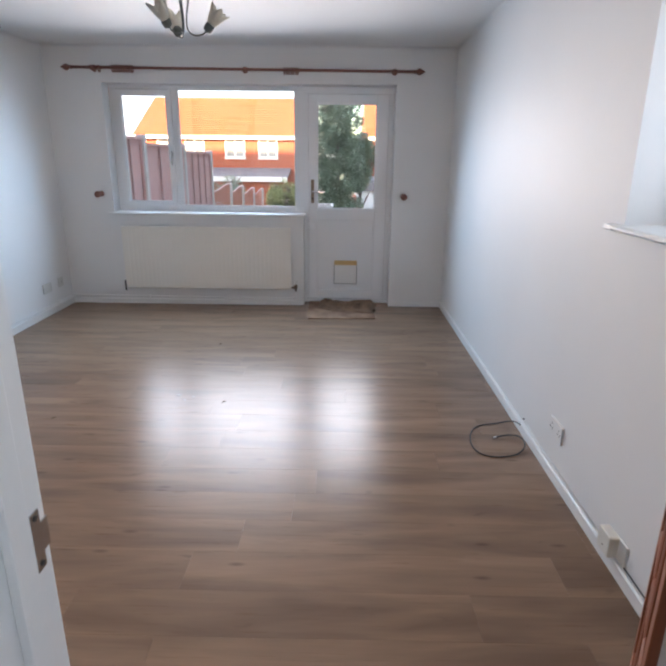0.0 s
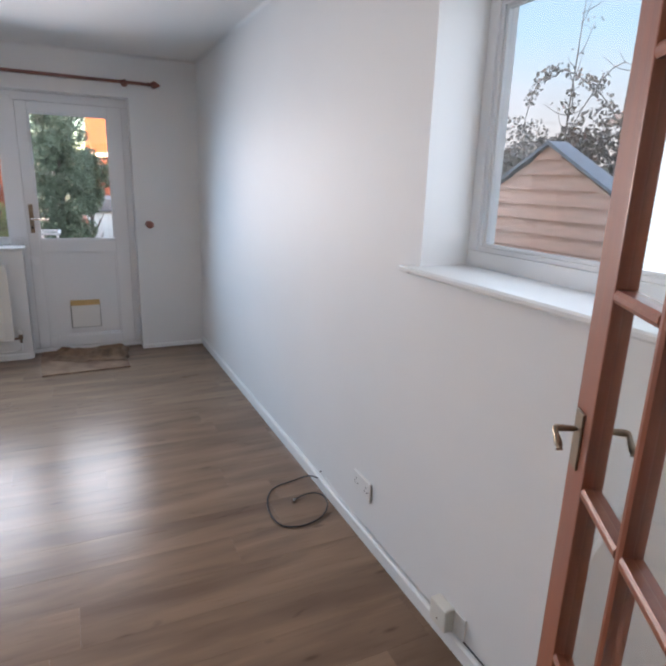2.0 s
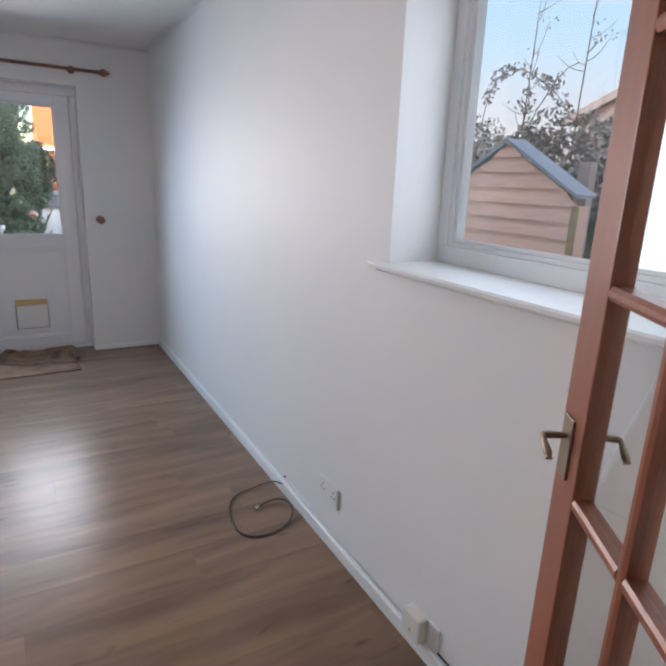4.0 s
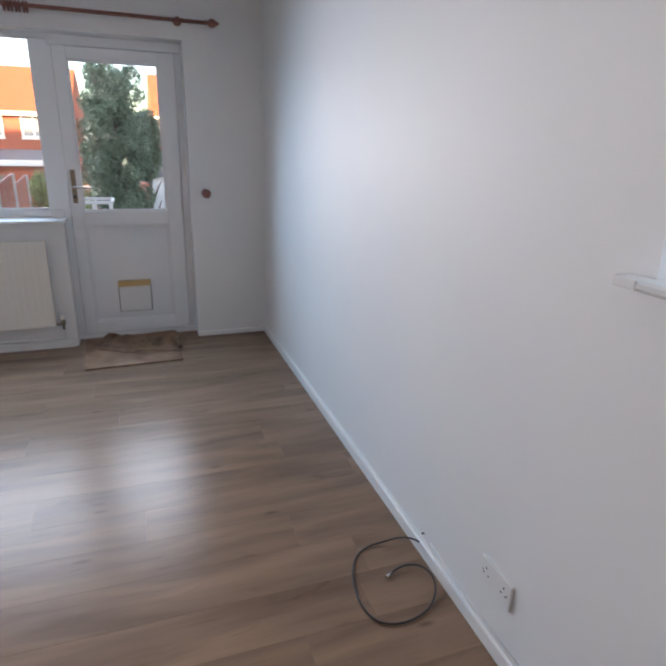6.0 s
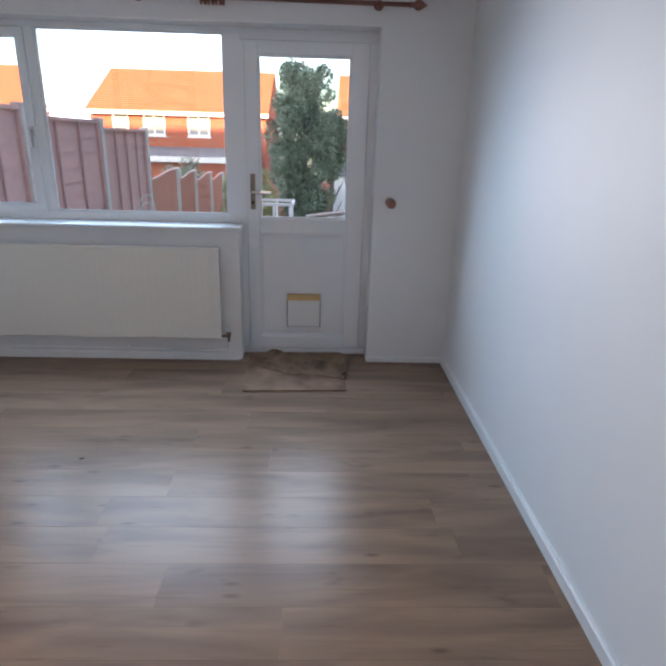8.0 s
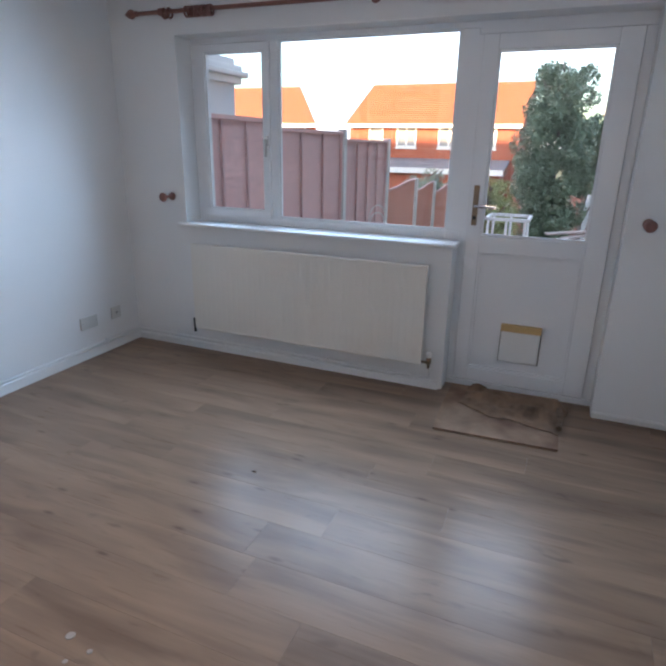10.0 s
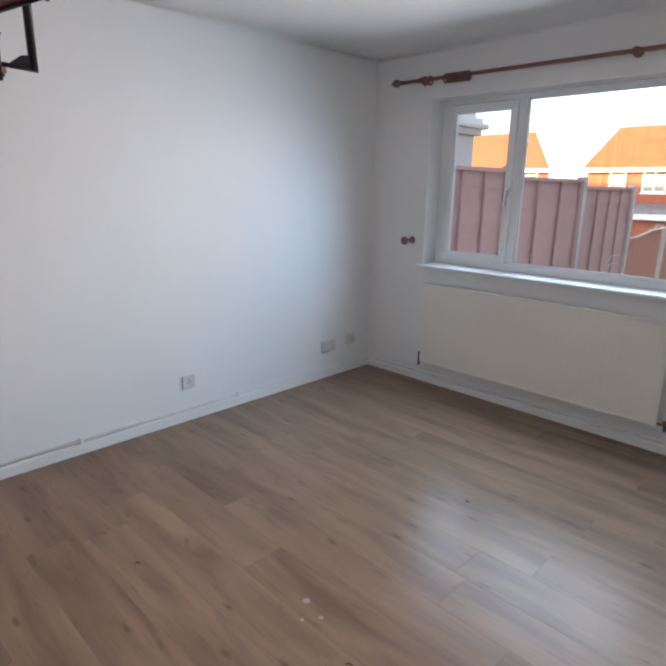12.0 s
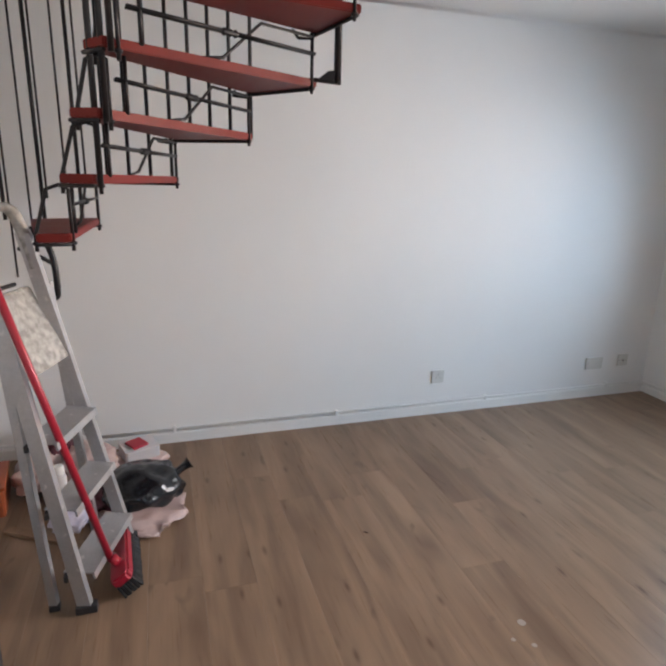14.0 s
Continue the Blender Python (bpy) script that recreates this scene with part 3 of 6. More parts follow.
# ---- north window and garden door ----
def sash(parent, x0, x1, z0, z1, wide, y0, y1, gy):
    """A white plastic frame with a bevelled inner edge round one pane, in the plane of the north wall."""
    bm = bmesh.new()
    cube(bm, x0, x1, y0, y1, z1 - wide, z1, 0.003)
    cube(bm, x0, x1, y0, y1, z0, z0 + wide, 0.003)
    cube(bm, x0, x0 + wide, y0 + 0.0007, y1 - 0.0007, z0 + wide, z1 - wide, 0.003)
    cube(bm, x1 - wide, x1, y0 + 0.0007, y1 - 0.0007, z0 + wide, z1 - wide, 0.003)
    part("sash", bm, UPVC, parent)
    b = 0.012
    bm = bmesh.new()
    cube(bm, x0 + wide, x1 - wide, y0 + 0.008, gy - 0.004, z0 + wide, z0 + wide + b, 0.002)
    cube(bm, x0 + wide, x1 - wide, y0 + 0.008, gy - 0.004, z1 - wide - b, z1 - wide, 0.002)
    cube(bm, x0 + wide, x0 + wide + b, y0 + 0.0085, gy - 0.004, z0 + wide + b, z1 - wide - b, 0.002)
    cube(bm, x1 - wide - b, x1 - wide, y0 + 0.0085, gy - 0.004, z0 + wide + b, z1 - wide - b, 0.002)
    part("bead", bm, UPVC, parent)
    g = boxpart("pane", GLASS, parent, x0 + wide, x1 - wide, gy - 0.003, gy + 0.003, z0 + wide, z1 - wide)
    g.visible_shadow = False


Y0, Y1 = FRAME_Y, FRAME_Y + 0.06
win = tagged(new("window_1"), kind="structure")
bm = bmesh.new()
cube(bm, WIN_L, DOOR_L + 0.04, Y0, Y1, HEAD - 0.034, HEAD, 0.003)
cube(bm, WIN_L, 0.195, Y0, Y1, SILL, SILL + 0.05, 0.003)
cube(bm, WIN_L, WIN_L + 0.075, Y0 + 0.0005, Y1, SILL + 0.05, HEAD - 0.034, 0.003)
cube(bm, -1.035, -0.945, Y0 + 0.0005, Y1, SILL + 0.05, HEAD - 0.034, 0.003)
cube(bm, 0.196, 0.30, Y0 + 0.0005, Y1, SILL + 0.05, HEAD - 0.034, 0.003)
cube(bm, 0.1965, 0.2795, Y0 + 0.0005, Y1, SILL - 0.0215, SILL + 0.0495, 0.002)
part("window_frame", bm, UPVC, win)
sash(win, WIN_L + 0.065, -1.0, SILL + 0.045, HEAD - 0.04, 0.045, Y0 - 0.018, Y1 - 0.02, Y0 + 0.03)
bm = bmesh.new()
for x0, x1, z0, z1 in ((-0.945, 0.196, SILL + 0.05, SILL + 0.064), (-0.945, 0.196, HEAD - 0.044, HEAD - 0.034), (-0.945, -0.933, SILL + 0.064, HEAD - 0.044), (0.186, 0.196, SILL + 0.064, HEAD - 0.044)):
    cube(bm, x0, x1, Y0 + 0.01, Y0 + 0.026, z0, z1, 0.002)
part("bead", bm, UPVC, win)
g = boxpart("pane", GLASS, win, -0.945, 0.196, Y0 + 0.027, Y0 + 0.033, SILL + 0.05, HEAD - 0.034)
g.visible_shadow = False
h = new("window_handle")
h.parent = win
h.matrix_basis = pose(-1.022, Y0 - 0.018, 1.48)
boxpart("base", CHROME, h, -0.012, 0.012, -0.012, 0, -0.03, 0.03, 0.003)
boxpart("grip", CHROME, h, -0.008, 0.008, -0.04, -0.012, -0.10, 0.012, 0.004)

bm = bmesh.new()
outline = [(YN - 0.045, SILL - 0.018), (YN - 0.045, SILL - 0.006), (YN - 0.038, SILL), (Y0 - 0.0005, SILL), (Y0 - 0.0005, SILL - 0.0215), (YN - 0.038, SILL - 0.0215)]
prism(bm, outline, "x", WIN_L + 0.0005, DOOR_L - 0.052)
cube(bm, WIN_L - 0.05, WIN_L + 0.0004, YN - 0.0445, YN - 0.0005, SILL - 0.0215, SILL - 0.0005, 0.004)
cube(bm, DOOR_L - 0.0515, DOOR_L + 0.02, YN - 0.0445, Y0 - 0.04, SILL - 0.0213, SILL - 0.0003, 0.004)
part("window_sill", bm, GLOSS, win)

door = tagged(new("door_2"), kind="structure")
bm = bmesh.new()
cube(bm, DOOR_L + 0.0205, DOOR_R, Y0 + 0.0008, Y1, HEAD - 0.065, HEAD - 0.0005, 0.003)
cube(bm, DOOR_R - 0.05, DOOR_R, Y0 + 0.0008, Y1, 0.035, HEAD - 0.066, 0.003)
cube(bm, 0.2805, 0.324, Y0 + 0.0008, Y1, 0.035, HEAD - 0.066, 0.003)
cube(bm, DOOR_L + 0.001, DOOR_R - 0.001, Y0 - 0.015, Y1 + 0.02, -0.01, 0.034, 0.004)
part("door_frame", bm, UPVC, door)
leaf = new("leaf")
leaf.parent = door
DX0, DX1 = 0.326, 1.103
DY0, DY1 = Y0 - 0.014, Y1 - 0.012
bm = bmesh.new()
cube(bm, DX0, DX0 + 0.082, DY0, DY1, 0.04, HEAD - 0.068, 0.004)
cube(bm, DX1 - 0.11, DX1, DY0, DY1, 0.04, HEAD - 0.068, 0.004)
cube(bm, DX0 + 0.082, DX1 - 0.11, DY0 + 0.0006, DY1, 0.04, 0.125, 0.004)
cube(bm, DX0 + 0.082, DX1 - 0.11, DY0 + 0.0006, DY1, 0.865, 0.965, 0.004)
cube(bm, DX0 + 0.082, DX1 - 0.11, DY0 + 0.0006, DY1, 1.965, HEAD - 0.068, 0.004)
part("stile_and_rail", bm, UPVC, leaf)
bm = bmesh.new()
gx0, gx1 = DX0 + 0.082, DX1 - 0.11
for z0, z1 in ((0.125, 0.865), (0.965, 1.965)):
    b = 0.014
    cube(bm, gx0, gx1, DY0 + 0.01, DY0 + 0.03, z0, z0 + b, 0.002)
    cube(bm, gx0, gx1, DY0 + 0.01, DY0 + 0.03, z1 - b, z1, 0.002)
    cube(bm, gx0, gx0 + b, DY0 + 0.0105, DY0 + 0.03, z0 + b, z1 - b, 0.002)
    cube(bm, gx1 - b, gx1, DY0 + 0.0105, DY0 + 0.03, z0 + b, z1 - b, 0.002)
part("bead", bm, UPVC, leaf)
boxpart("panel", UPVC, leaf, gx0, gx1, DY0 + 0.026, DY0 + 0.05, 0.125, 0.865)
g = boxpart("pane", GLASS, leaf, gx0, gx1, DY0 + 0.031, DY0 + 0.037, 0.965, 1.965)
g.visible_shadow = False
dh = new("door_handle")
dh.parent = door
dh.matrix_basis = pose(0.365, DY0, 1.14)
boxpart("backplate", BRASS, dh, -0.016, 0.016, -0.010, -0.0003, -0.115, 0.115, 0.004)
bm = bmesh.new()
tube(bm, [(0, -0.01, 0), (0, -0.045, 0), (0.02, -0.055, 0), (0.07, -0.055, -0.002), (0.125, -0.052, -0.006)], 0.009, 12, 1)
part("lever", bm, CHROME, dh)
bm = bmesh.new()
lathe(bm, [(0.011, 0), (0.011, 0.003), (0.008, 0.004)], Matrix.Translation((0, -0.0102, -0.07)) @ pose(0, 0, 0, 90, 0, 0), 16)
part("keyhole", bm, DARK, dh)

flap = thing("cat_flap", (0.708, DY0 + 0.026, 0.2), "square white cat flap topped by a bare wood strip", "cat flap")
# dark rim imitates the shadow line round the cover
boxpart("shade_rim", LAMP_METAL, flap, -0.120, 0.120, -0.012, -0.0003, -0.006, 0.1965, 0.002, "thin grey rim standing for the shade round the cover")
boxpart("cover", PLASTIC, flap, -0.115, 0.115, -0.028, -0.0005, 0, 0.196, 0.006)
boxpart("wood_strip", TAPE, flap, -0.118, 0.118, -0.032, -0.0005, 0.197, 0.24, 0.002, "bare yellowish wood strip")

mat = thing("board_mat", pose(0.665, 5.90, 0.0, 0, 0, 2.5), "flat dirty pale brown board laid before the garden door", "doormat")
bm = bmesh.new()
prism(bm, [(-0.325, -0.34), (0.315, -0.34), (0.32, -0.1), (0.325, 0.30), (-0.32, 0.30), (-0.33, -0.05)], "z", 0.001, 0.013)
part("board", bm, MAT, mat)


def crumpled_cloth():
    """A worn sack, gathered into ridges that run across the mat."""
    c = thing("old_cloth", pose(0.70, 6.0, 0.0138, 0, 0, -7), "crumpled dark brown sackcloth lying in folds on the mat", "cloth")
    n, w = 72, 40
    verts = []
    for i in range(n):
        for j in range(w):
            u, v = i / (n - 1), j / (w - 1)
            x, y = -0.27 + 0.59 * u, -0.15 + 0.30 * v + 0.02 * math.sin(7 * u + 2)
            y -= 0.10 * u * (1 - v)
            line = 0.78 - 0.62 * u + 0.08 * math.sin(9 * u)
            ridge = math.exp(-((v - line) / 0.075) ** 2)
            ridge2 = math.exp(-((v - 0.86 + 0.12 * u) / 0.10) ** 2) * (0.2 + 0.8 * u)
            ridge3 = math.exp(-((v - 0.16 - 0.15 * u) / 0.07) ** 2) * max(0, math.sin(3.4 * u)) * 0.6
            z = 0.004 + 0.055 * ridge * (0.5 + 0.6 * u) + 0.045 * ridge2 + 0.032 * ridge3 + 0.026 * max(0, noise.noise(Vector((x * 14, y * 20, 1))))
            e = min(1, min(u, 1 - u, v, 1 - v) * 14)
            verts.append((x + 0.02 * noise.noise(Vector((x * 9, y * 9, 4))), y + 0.03 * noise.noise(Vector((x * 7, y * 9, 7))), 0.002 + z * (0.15 + 0.85 * e)))
    faces = [(i * w + j, (i + 1) * w + j, (i + 1) * w + j + 1, i * w + j + 1) for i in range(n - 1) for j in range(w - 1)]
    ob = raw("cloth", verts, faces, SACK, c)
    for f in ob.data.polygons:
        f.use_smooth = True
    s = ob.modifiers.new("thick", "SOLIDIFY")
    s.thickness, s.offset = 0.003, 0
    bm = bmesh.new()
    tube(bm, [(0.26, 0.10, 0.02), (0.285, 0.03, 0.028), (0.295, -0.05, 0.024), (0.305, -0.14, 0.02), (0.315, -0.19, 0.018)], lambda f: 0.018 - 0.004 * math.sin(9 * f), 10, 2)
    part("rolled_edge", bm, SACK, c)


crumpled_cloth()

# ---- radiator ----
rad = thing("radiator", (-0.68, 5.995, 0), "long cream-white panel radiator with fine flutes under the window", "radiator")
RW, RZ0, RZ1 = 0.84, 0.178, 0.800
verts, faces = [], []
cols = 232
xs = [-RW + 0.006 + (2 * RW - 0.012) * k / cols for k in range(cols + 1)]
prof = lambda k: 0.0007 if k % 6 in (2, 3) else 0.0
for k, x in enumerate(xs):
    for z in (RZ0 + 0.02, RZ0 + 0.035, RZ1 - 0.035, RZ1 - 0.02):
        edge = z in (RZ0 + 0.02, RZ1 - 0.02) or k < 4 or k > cols - 4
        verts.append((x, 0.0 + (0 if edge else prof(k)), z))
faces = [(k * 4 + j, (k + 1) * 4 + j, (k + 1) * 4 + j + 1, k * 4 + j + 1) for k in range(cols) for j in range(3)]
raw("front_panel", verts, faces, RAD, rad)
bm = bmesh.new()
cube(bm, -RW, RW, 0.0005, 0.018, RZ0, RZ0 + 0.0205, 0.004)
cube(bm, -RW, RW, 0.0005, 0.018, RZ1 - 0.0205, RZ1, 0.004)
cube(bm, -RW, -RW + 0.007, 0.001, 0.018, RZ0 + 0.021, RZ1 - 0.021)
cube(bm, RW - 0.007, RW, 0.001, 0.018, RZ0 + 0.021, RZ1 - 0.021)
cube(bm, -RW + 0.008, RW - 0.008, 0.009, 0.017, RZ0 + 0.022, RZ1 - 0.022)
part("body", bm, RAD, rad)
for x in (-0.6, 0.6):
    bm = bmesh.new()
    cube(bm, x - 0.015, x + 0.015, 0.019, 0.084, RZ0 + 0.05, RZ1 - 0.06, 0.002)
    part("bracket", bm, RAD, rad)
for x, z, r in ((RW + 0.045, 0.21, 0.0165), (-RW - 0.012, 0.20, 0.010)):
    v = new("valve")
    v.parent = rad
    v.matrix_basis = pose(x, 0.012, z)
    bm = bmesh.new()
    lathe(bm, [(0.009, -0.05), (0.009, -0.02), (r * 0.9, -0.018), (r, 0.0), (r, 0.018), (r * 0.7, 0.022)], None, 16)
    if x > 0:
        tube(bm, [(-0.044, 0, -0.012), (-0.008, 0, -0.012)], 0.009, 10)
    part("valve_body", bm, BRASS if x > 0 else DARK, v)
    bm = bmesh.new()
    lathe(bm, [(r, 0.022), (r * 1.05, 0.03), (r, 0.05), (r * 0.6, 0.055)], None, 16)
    part("cap", bm, PLASTIC if x > 0 else DARK, v)

# ---- curtain pole and the tie-back knobs ----
pole = thing("curtain_pole", (0, 6.02, 2.214), "dark reddish wooden curtain pole with pointed ends and bunched rings", "curtain pole")
tilt = math.atan2(2.211 - 2.226, 1.13 + 1.65)
def on_pole(x):
    return 0.0095 + math.tan(tilt) * (x + 0.26)
bm = bmesh.new()
tube(bm, [(-1.84, 0, on_pole(-1.84)), (1.31, 0, on_pole(1.31))], 0.0125, 16)
part("rod", bm, POLE, pole)
for x, s in ((1.30, 1), (-1.83, -1)):
    bm = bmesh.new()
    lathe(bm, [(0.014, 0), (0.018, 0.004), (0.014, 0.012), (0.012, 0.02), (0.024, 0.034), (0.029, 0.048), (0.024, 0.064), (0.012, 0.084), (0.004, 0.098), (0.001, 0.1)],
          Matrix.Translation((x, 0, on_pole(x))) @ pose(0, 0, 0, 0, 90 * s, 0), 20)
    part("finial", bm, POLE, pole)
for x in (-1.648, -0.247, 1.127):
    b = new("bracket")
    b.parent = pole
    b.matrix_basis = pose(x, 0, on_pole(x))
    bm = bmesh.new()
    lathe(bm, [(0.026, 0), (0.028, 0.008), (0.016, 0.016), (0.012, 0.03), (0.015, 0.042)], pose(0, 0.059, 0, 90, 0, 0), 20)
    part("rose", bm, POLE, b)
    bm = bmesh.new()
    lathe(bm, [(0.0135, -0.012), (0.021, -0.010), (0.022, 0), (0.021, 0.010), (0.0135, 0.012)], pose(0, 0, 0, 0, 90, 0), 20)
    part("collar", bm, POLE, b)
for x0, x1, n in ((-1.45, -1.27, 9), (0.12, 0.245, 7), (-1.62, -1.58, 2)):
    for k in range(n):
        x = x0 + (x1 - x0) * k / (n - 1)
        bm = bmesh.new()
        pts = [(x + 0.003 * math.sin(3 * k), 0.027 * math.sin(a), on_pole(x) - 0.010 + 0.027 * math.cos(a)) for a in (2 * math.pi * j / 20 for j in range(21))]
        tube(bm, pts, 0.0065, 6)
        r = part("ring", bm, POLE, pole)
        if n == 2:
            r.parent = pole

def knob(x, z, double):
    k = thing("tieback_knob", (x, YN - 0.0005, z), "turned dark red wooden curtain tie-back knob screwed to the white wall", "knob", "curtain tie-back knobs")
    bm = bmesh.new()
    lathe(bm, [(0.024, 0), (0.028, 0.006), (0.026, 0.014), (0.012, 0.022), (0.010, 0.05), (0.011, 0.088)], pose(0, 0, 0, 90, 0, 0), 20)
    part("stem", bm, POLE, k)
    bm = bmesh.new()
    lathe(bm, [(0.010, 0.088), (0.024, 0.091), (0.031, 0.100), (0.030, 0.110), (0.020, 0.118), (0.006, 0.121)], pose(0, 0, 0, 90, 0, 0), 24)
    part("disc", bm, POLE, k)


knob(1.258, 1.108, False)
knob(-1.705, 1.104, True)

# ---- east window ----
win2 = tagged(new("window_2"), kind="structure")
EX = 1.89
bm = bmesh.new()
cube(bm, EX, EX + 0.06, SW0, SW1, SWZ, SWZ + 0.055, 0.003)
cube(bm, EX, EX + 0.06, SW0, SW1, HEAD - 0.05, HEAD, 0.003)
cube(bm, EX + 0.0005, EX + 0.06, SW1 - 0.045, SW1, SWZ + 0.055, HEAD - 0.05, 0.003)
cube(bm, EX + 0.0005, EX + 0.06, SW0, SW0 + 0.045, SWZ + 0.055, HEAD - 0.05, 0.003)
part("window_frame", bm, UPVC, win2)
bm = bmesh.new()
for d0, d1, x in ((0.045, 0.06, 0.008), (0.06, 0.072, 0.016)):
    y0, y1, z0, z1 = SW0 + d0, SW1 - d0, SWZ + 0.01 + d0, HEAD - 0.005 - d0
    w = d1 - d0
    cube(bm, EX + x, EX + 0.03, y0, y1, z0, z0 + w, 0.002)
    cube(bm, EX + x, EX + 0.03, y0, y1, z1 - w, z1, 0.002)
    cube(bm, EX + x + 0.0005, EX + 0.03, y0, y0 + w, z0 + w, z1 - w, 0.002)
    cube(bm, EX + x + 0.0005, EX + 0.03, y1 - w, y1, z0 + w, z1 - w, 0.002)
part("bead", bm, UPVC, win2)
g = boxpart("pane", GLASS, win2, EX + 0.031, EX + 0.037, SW0 + 0.046, SW1 - 0.046, SWZ + 0.056, HEAD - 0.051)
g.visible_shadow = False
bm = bmesh.new()
prism(bm, [(XE - 0.05, SWZ - 0.015), (XE - 0.05, SWZ - 0.006), (XE - 0.043, SWZ), (EX - 0.0005, SWZ), (EX - 0.0005, SWZ - 0.0235), (XE - 0.04, SWZ - 0.0235)], "y", SW0 + 0.0005, SW1 - 0.0005)
cube(bm, XE - 0.0495, XE - 0.0005, SW1 - 0.0004, SW1 + 0.06, SWZ - 0.0233, SWZ - 0.0003, 0.005)
cube(bm, XE - 0.0495, XE - 0.0005, SW0 - 0.06, SW0 + 0.0004, SWZ - 0.0233, SWZ - 0.0003, 0.005)
part("window_sill", bm, GLOSS, win2)

# ---- sockets and plates ----
def wall_plate(name, side, y, z, w, h, label, holes, cat="socket", mat_=PLASTIC, deep=0.012):
    """A plate on the east (side -1) or west (side 1) wall, centre y, z."""
    x = XE if side < 0 else XW
    p = thing(name, (x + side * 0.0005, y, z), label, cat)
    bm = bmesh.new()
    cube(bm, *sorted((0, side * deep)), -w / 2, w / 2, -h / 2, h / 2, 0.003)
    part("faceplate", bm, mat_, p)
    for hy, hz, a, b in holes:
        bm = bmesh.new()
        cube(bm, *sorted((side * (deep - 0.0002), side * (deep + 0.0012))), hy - a / 2, hy + a / 2, hz - b / 2, hz + b / 2)
        part("slot" if max(a, b) < 0.012 else "switch", bm, DARK if max(a, b) < 0.012 else mat_, p)
    return p


gang = []
for cy in (-0.043, 0.043):
    gang += [(cy, 0.016, 0.004, 0.008), (cy - 0.011, -0.006, 0.0065, 0.004), (cy + 0.011, -0.006, 0.0065, 0.004), (cy * 0.45, 0.028, 0.013, 0.009)]
gang += [(-0.06, 0.001, 0.004, 0.004), (0.06, 0.001, 0.004, 0.004)]
wall_plate("wall_socket", -1, 2.889, 0.24, 0.148, 0.088, "white double power socket on the white wall above the skirting", gang, deep=0.010)
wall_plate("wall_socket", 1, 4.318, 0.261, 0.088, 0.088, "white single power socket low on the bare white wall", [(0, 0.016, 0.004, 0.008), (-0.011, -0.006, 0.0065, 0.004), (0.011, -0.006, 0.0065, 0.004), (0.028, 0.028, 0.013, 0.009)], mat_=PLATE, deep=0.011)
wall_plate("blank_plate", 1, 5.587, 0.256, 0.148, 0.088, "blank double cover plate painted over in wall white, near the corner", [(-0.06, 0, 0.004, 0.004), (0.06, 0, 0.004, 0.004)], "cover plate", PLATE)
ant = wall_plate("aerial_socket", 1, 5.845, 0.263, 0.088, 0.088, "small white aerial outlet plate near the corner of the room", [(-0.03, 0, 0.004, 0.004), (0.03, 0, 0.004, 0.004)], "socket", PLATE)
bm = bmesh.new()
lathe(bm, [(0.008, 0.012), (0.008, 0.016), (0.005, 0.016)], pose(0, 0, 0, 0, 90, 0), 14)
part("outlet", bm, CHROME, ant)

jbox = thing("junction_box", (XE, 2.265, 0.059), "cream plastic junction box fixed low on the white wall", "junction box")
bm = bmesh.new()
cube(bm, -0.042, -0.0005, -0.043, 0.043, 0.0, 0.086, 0.006)
part("cover", bm, CREAM, jbox)
bm = bmesh.new()
lathe(bm, [(0.004, 0), (0.003, 0.0015)], Matrix.Translation((-0.042, 0.0, 0.03)) @ pose(0, 0, 0, 0, -90, 0), 10)
part("screw", bm, BRASS, jbox)
bm = bmesh.new()
cube(bm, -0.007, -0.0005, -0.10, -0.044, -0.0, 0.088, 0.002)
part("back_plate", bm, PLASTIC, jbox)

cable = thing("coaxial_cable", (0, 0, 0), "thin black aerial cable lying in a loose loop on the floor", "cable")
bm = bmesh.new()
loop = [(1.697, 3.318, 0.035), (1.655, 3.34, 0.06), (1.62, 3.385, 0.035), (1.56, 3.41, 0.006), (1.50, 3.405, 0.005), (1.44, 3.37, 0.005), (1.395, 3.29, 0.005), (1.375, 3.20, 0.005), (1.375, 3.12, 0.005), (1.40, 3.06, 0.005), (1.46, 3.035, 0.005), (1.53, 3.04, 0.005), (1.60, 3.07, 0.006), (1.65, 3.13, 0.014), (1.662, 3.19, 0.022), (1.640, 3.24, 0.022), (1.60, 3.262, 0.015), (1.56, 3.262, 0.008), (1.525, 3.245, 0.006)]
tube(bm, loop, 0.0036, 8, 2)
part("wire", bm, RUBBER, cable)
bm = bmesh.new()
tube(bm, [(1.528, 3.247, 0.0075), (1.506, 3.232, 0.0075)], 0.0065, 10)
part("plug", bm, CHROME, cable)
bm = bmesh.new()
tube(bm, [(1.6985, 3.325, 0.082), (1.6885, 3.325, 0.082)], 0.004, 8)
part("grommet", bm, DARK, cable)
cord = thing("painted_cable", (0, 0, 0), "thin cable painted white, clipped along the top of the skirting board", "cable")
bm = bmesh.new()
tube(bm, [(XE - 0.004, 3.30, 0.05), (XE - 0.004, 3.27, 0.077), (XE - 0.004, 3.1, 0.0635), (XE - 0.004, 2.34, 0.0635)], 0.0028, 8)
part("wire", bm, WALL, cord)
bm = bmesh.new()
tube(bm, [(XE - 0.004, 2.22, 0.0635), (XE - 0.004, 1.8, 0.0635), (XE - 0.004, 1.2, 0.0635)], 0.0028, 8)
part("wire", bm, RUBBER, cord)

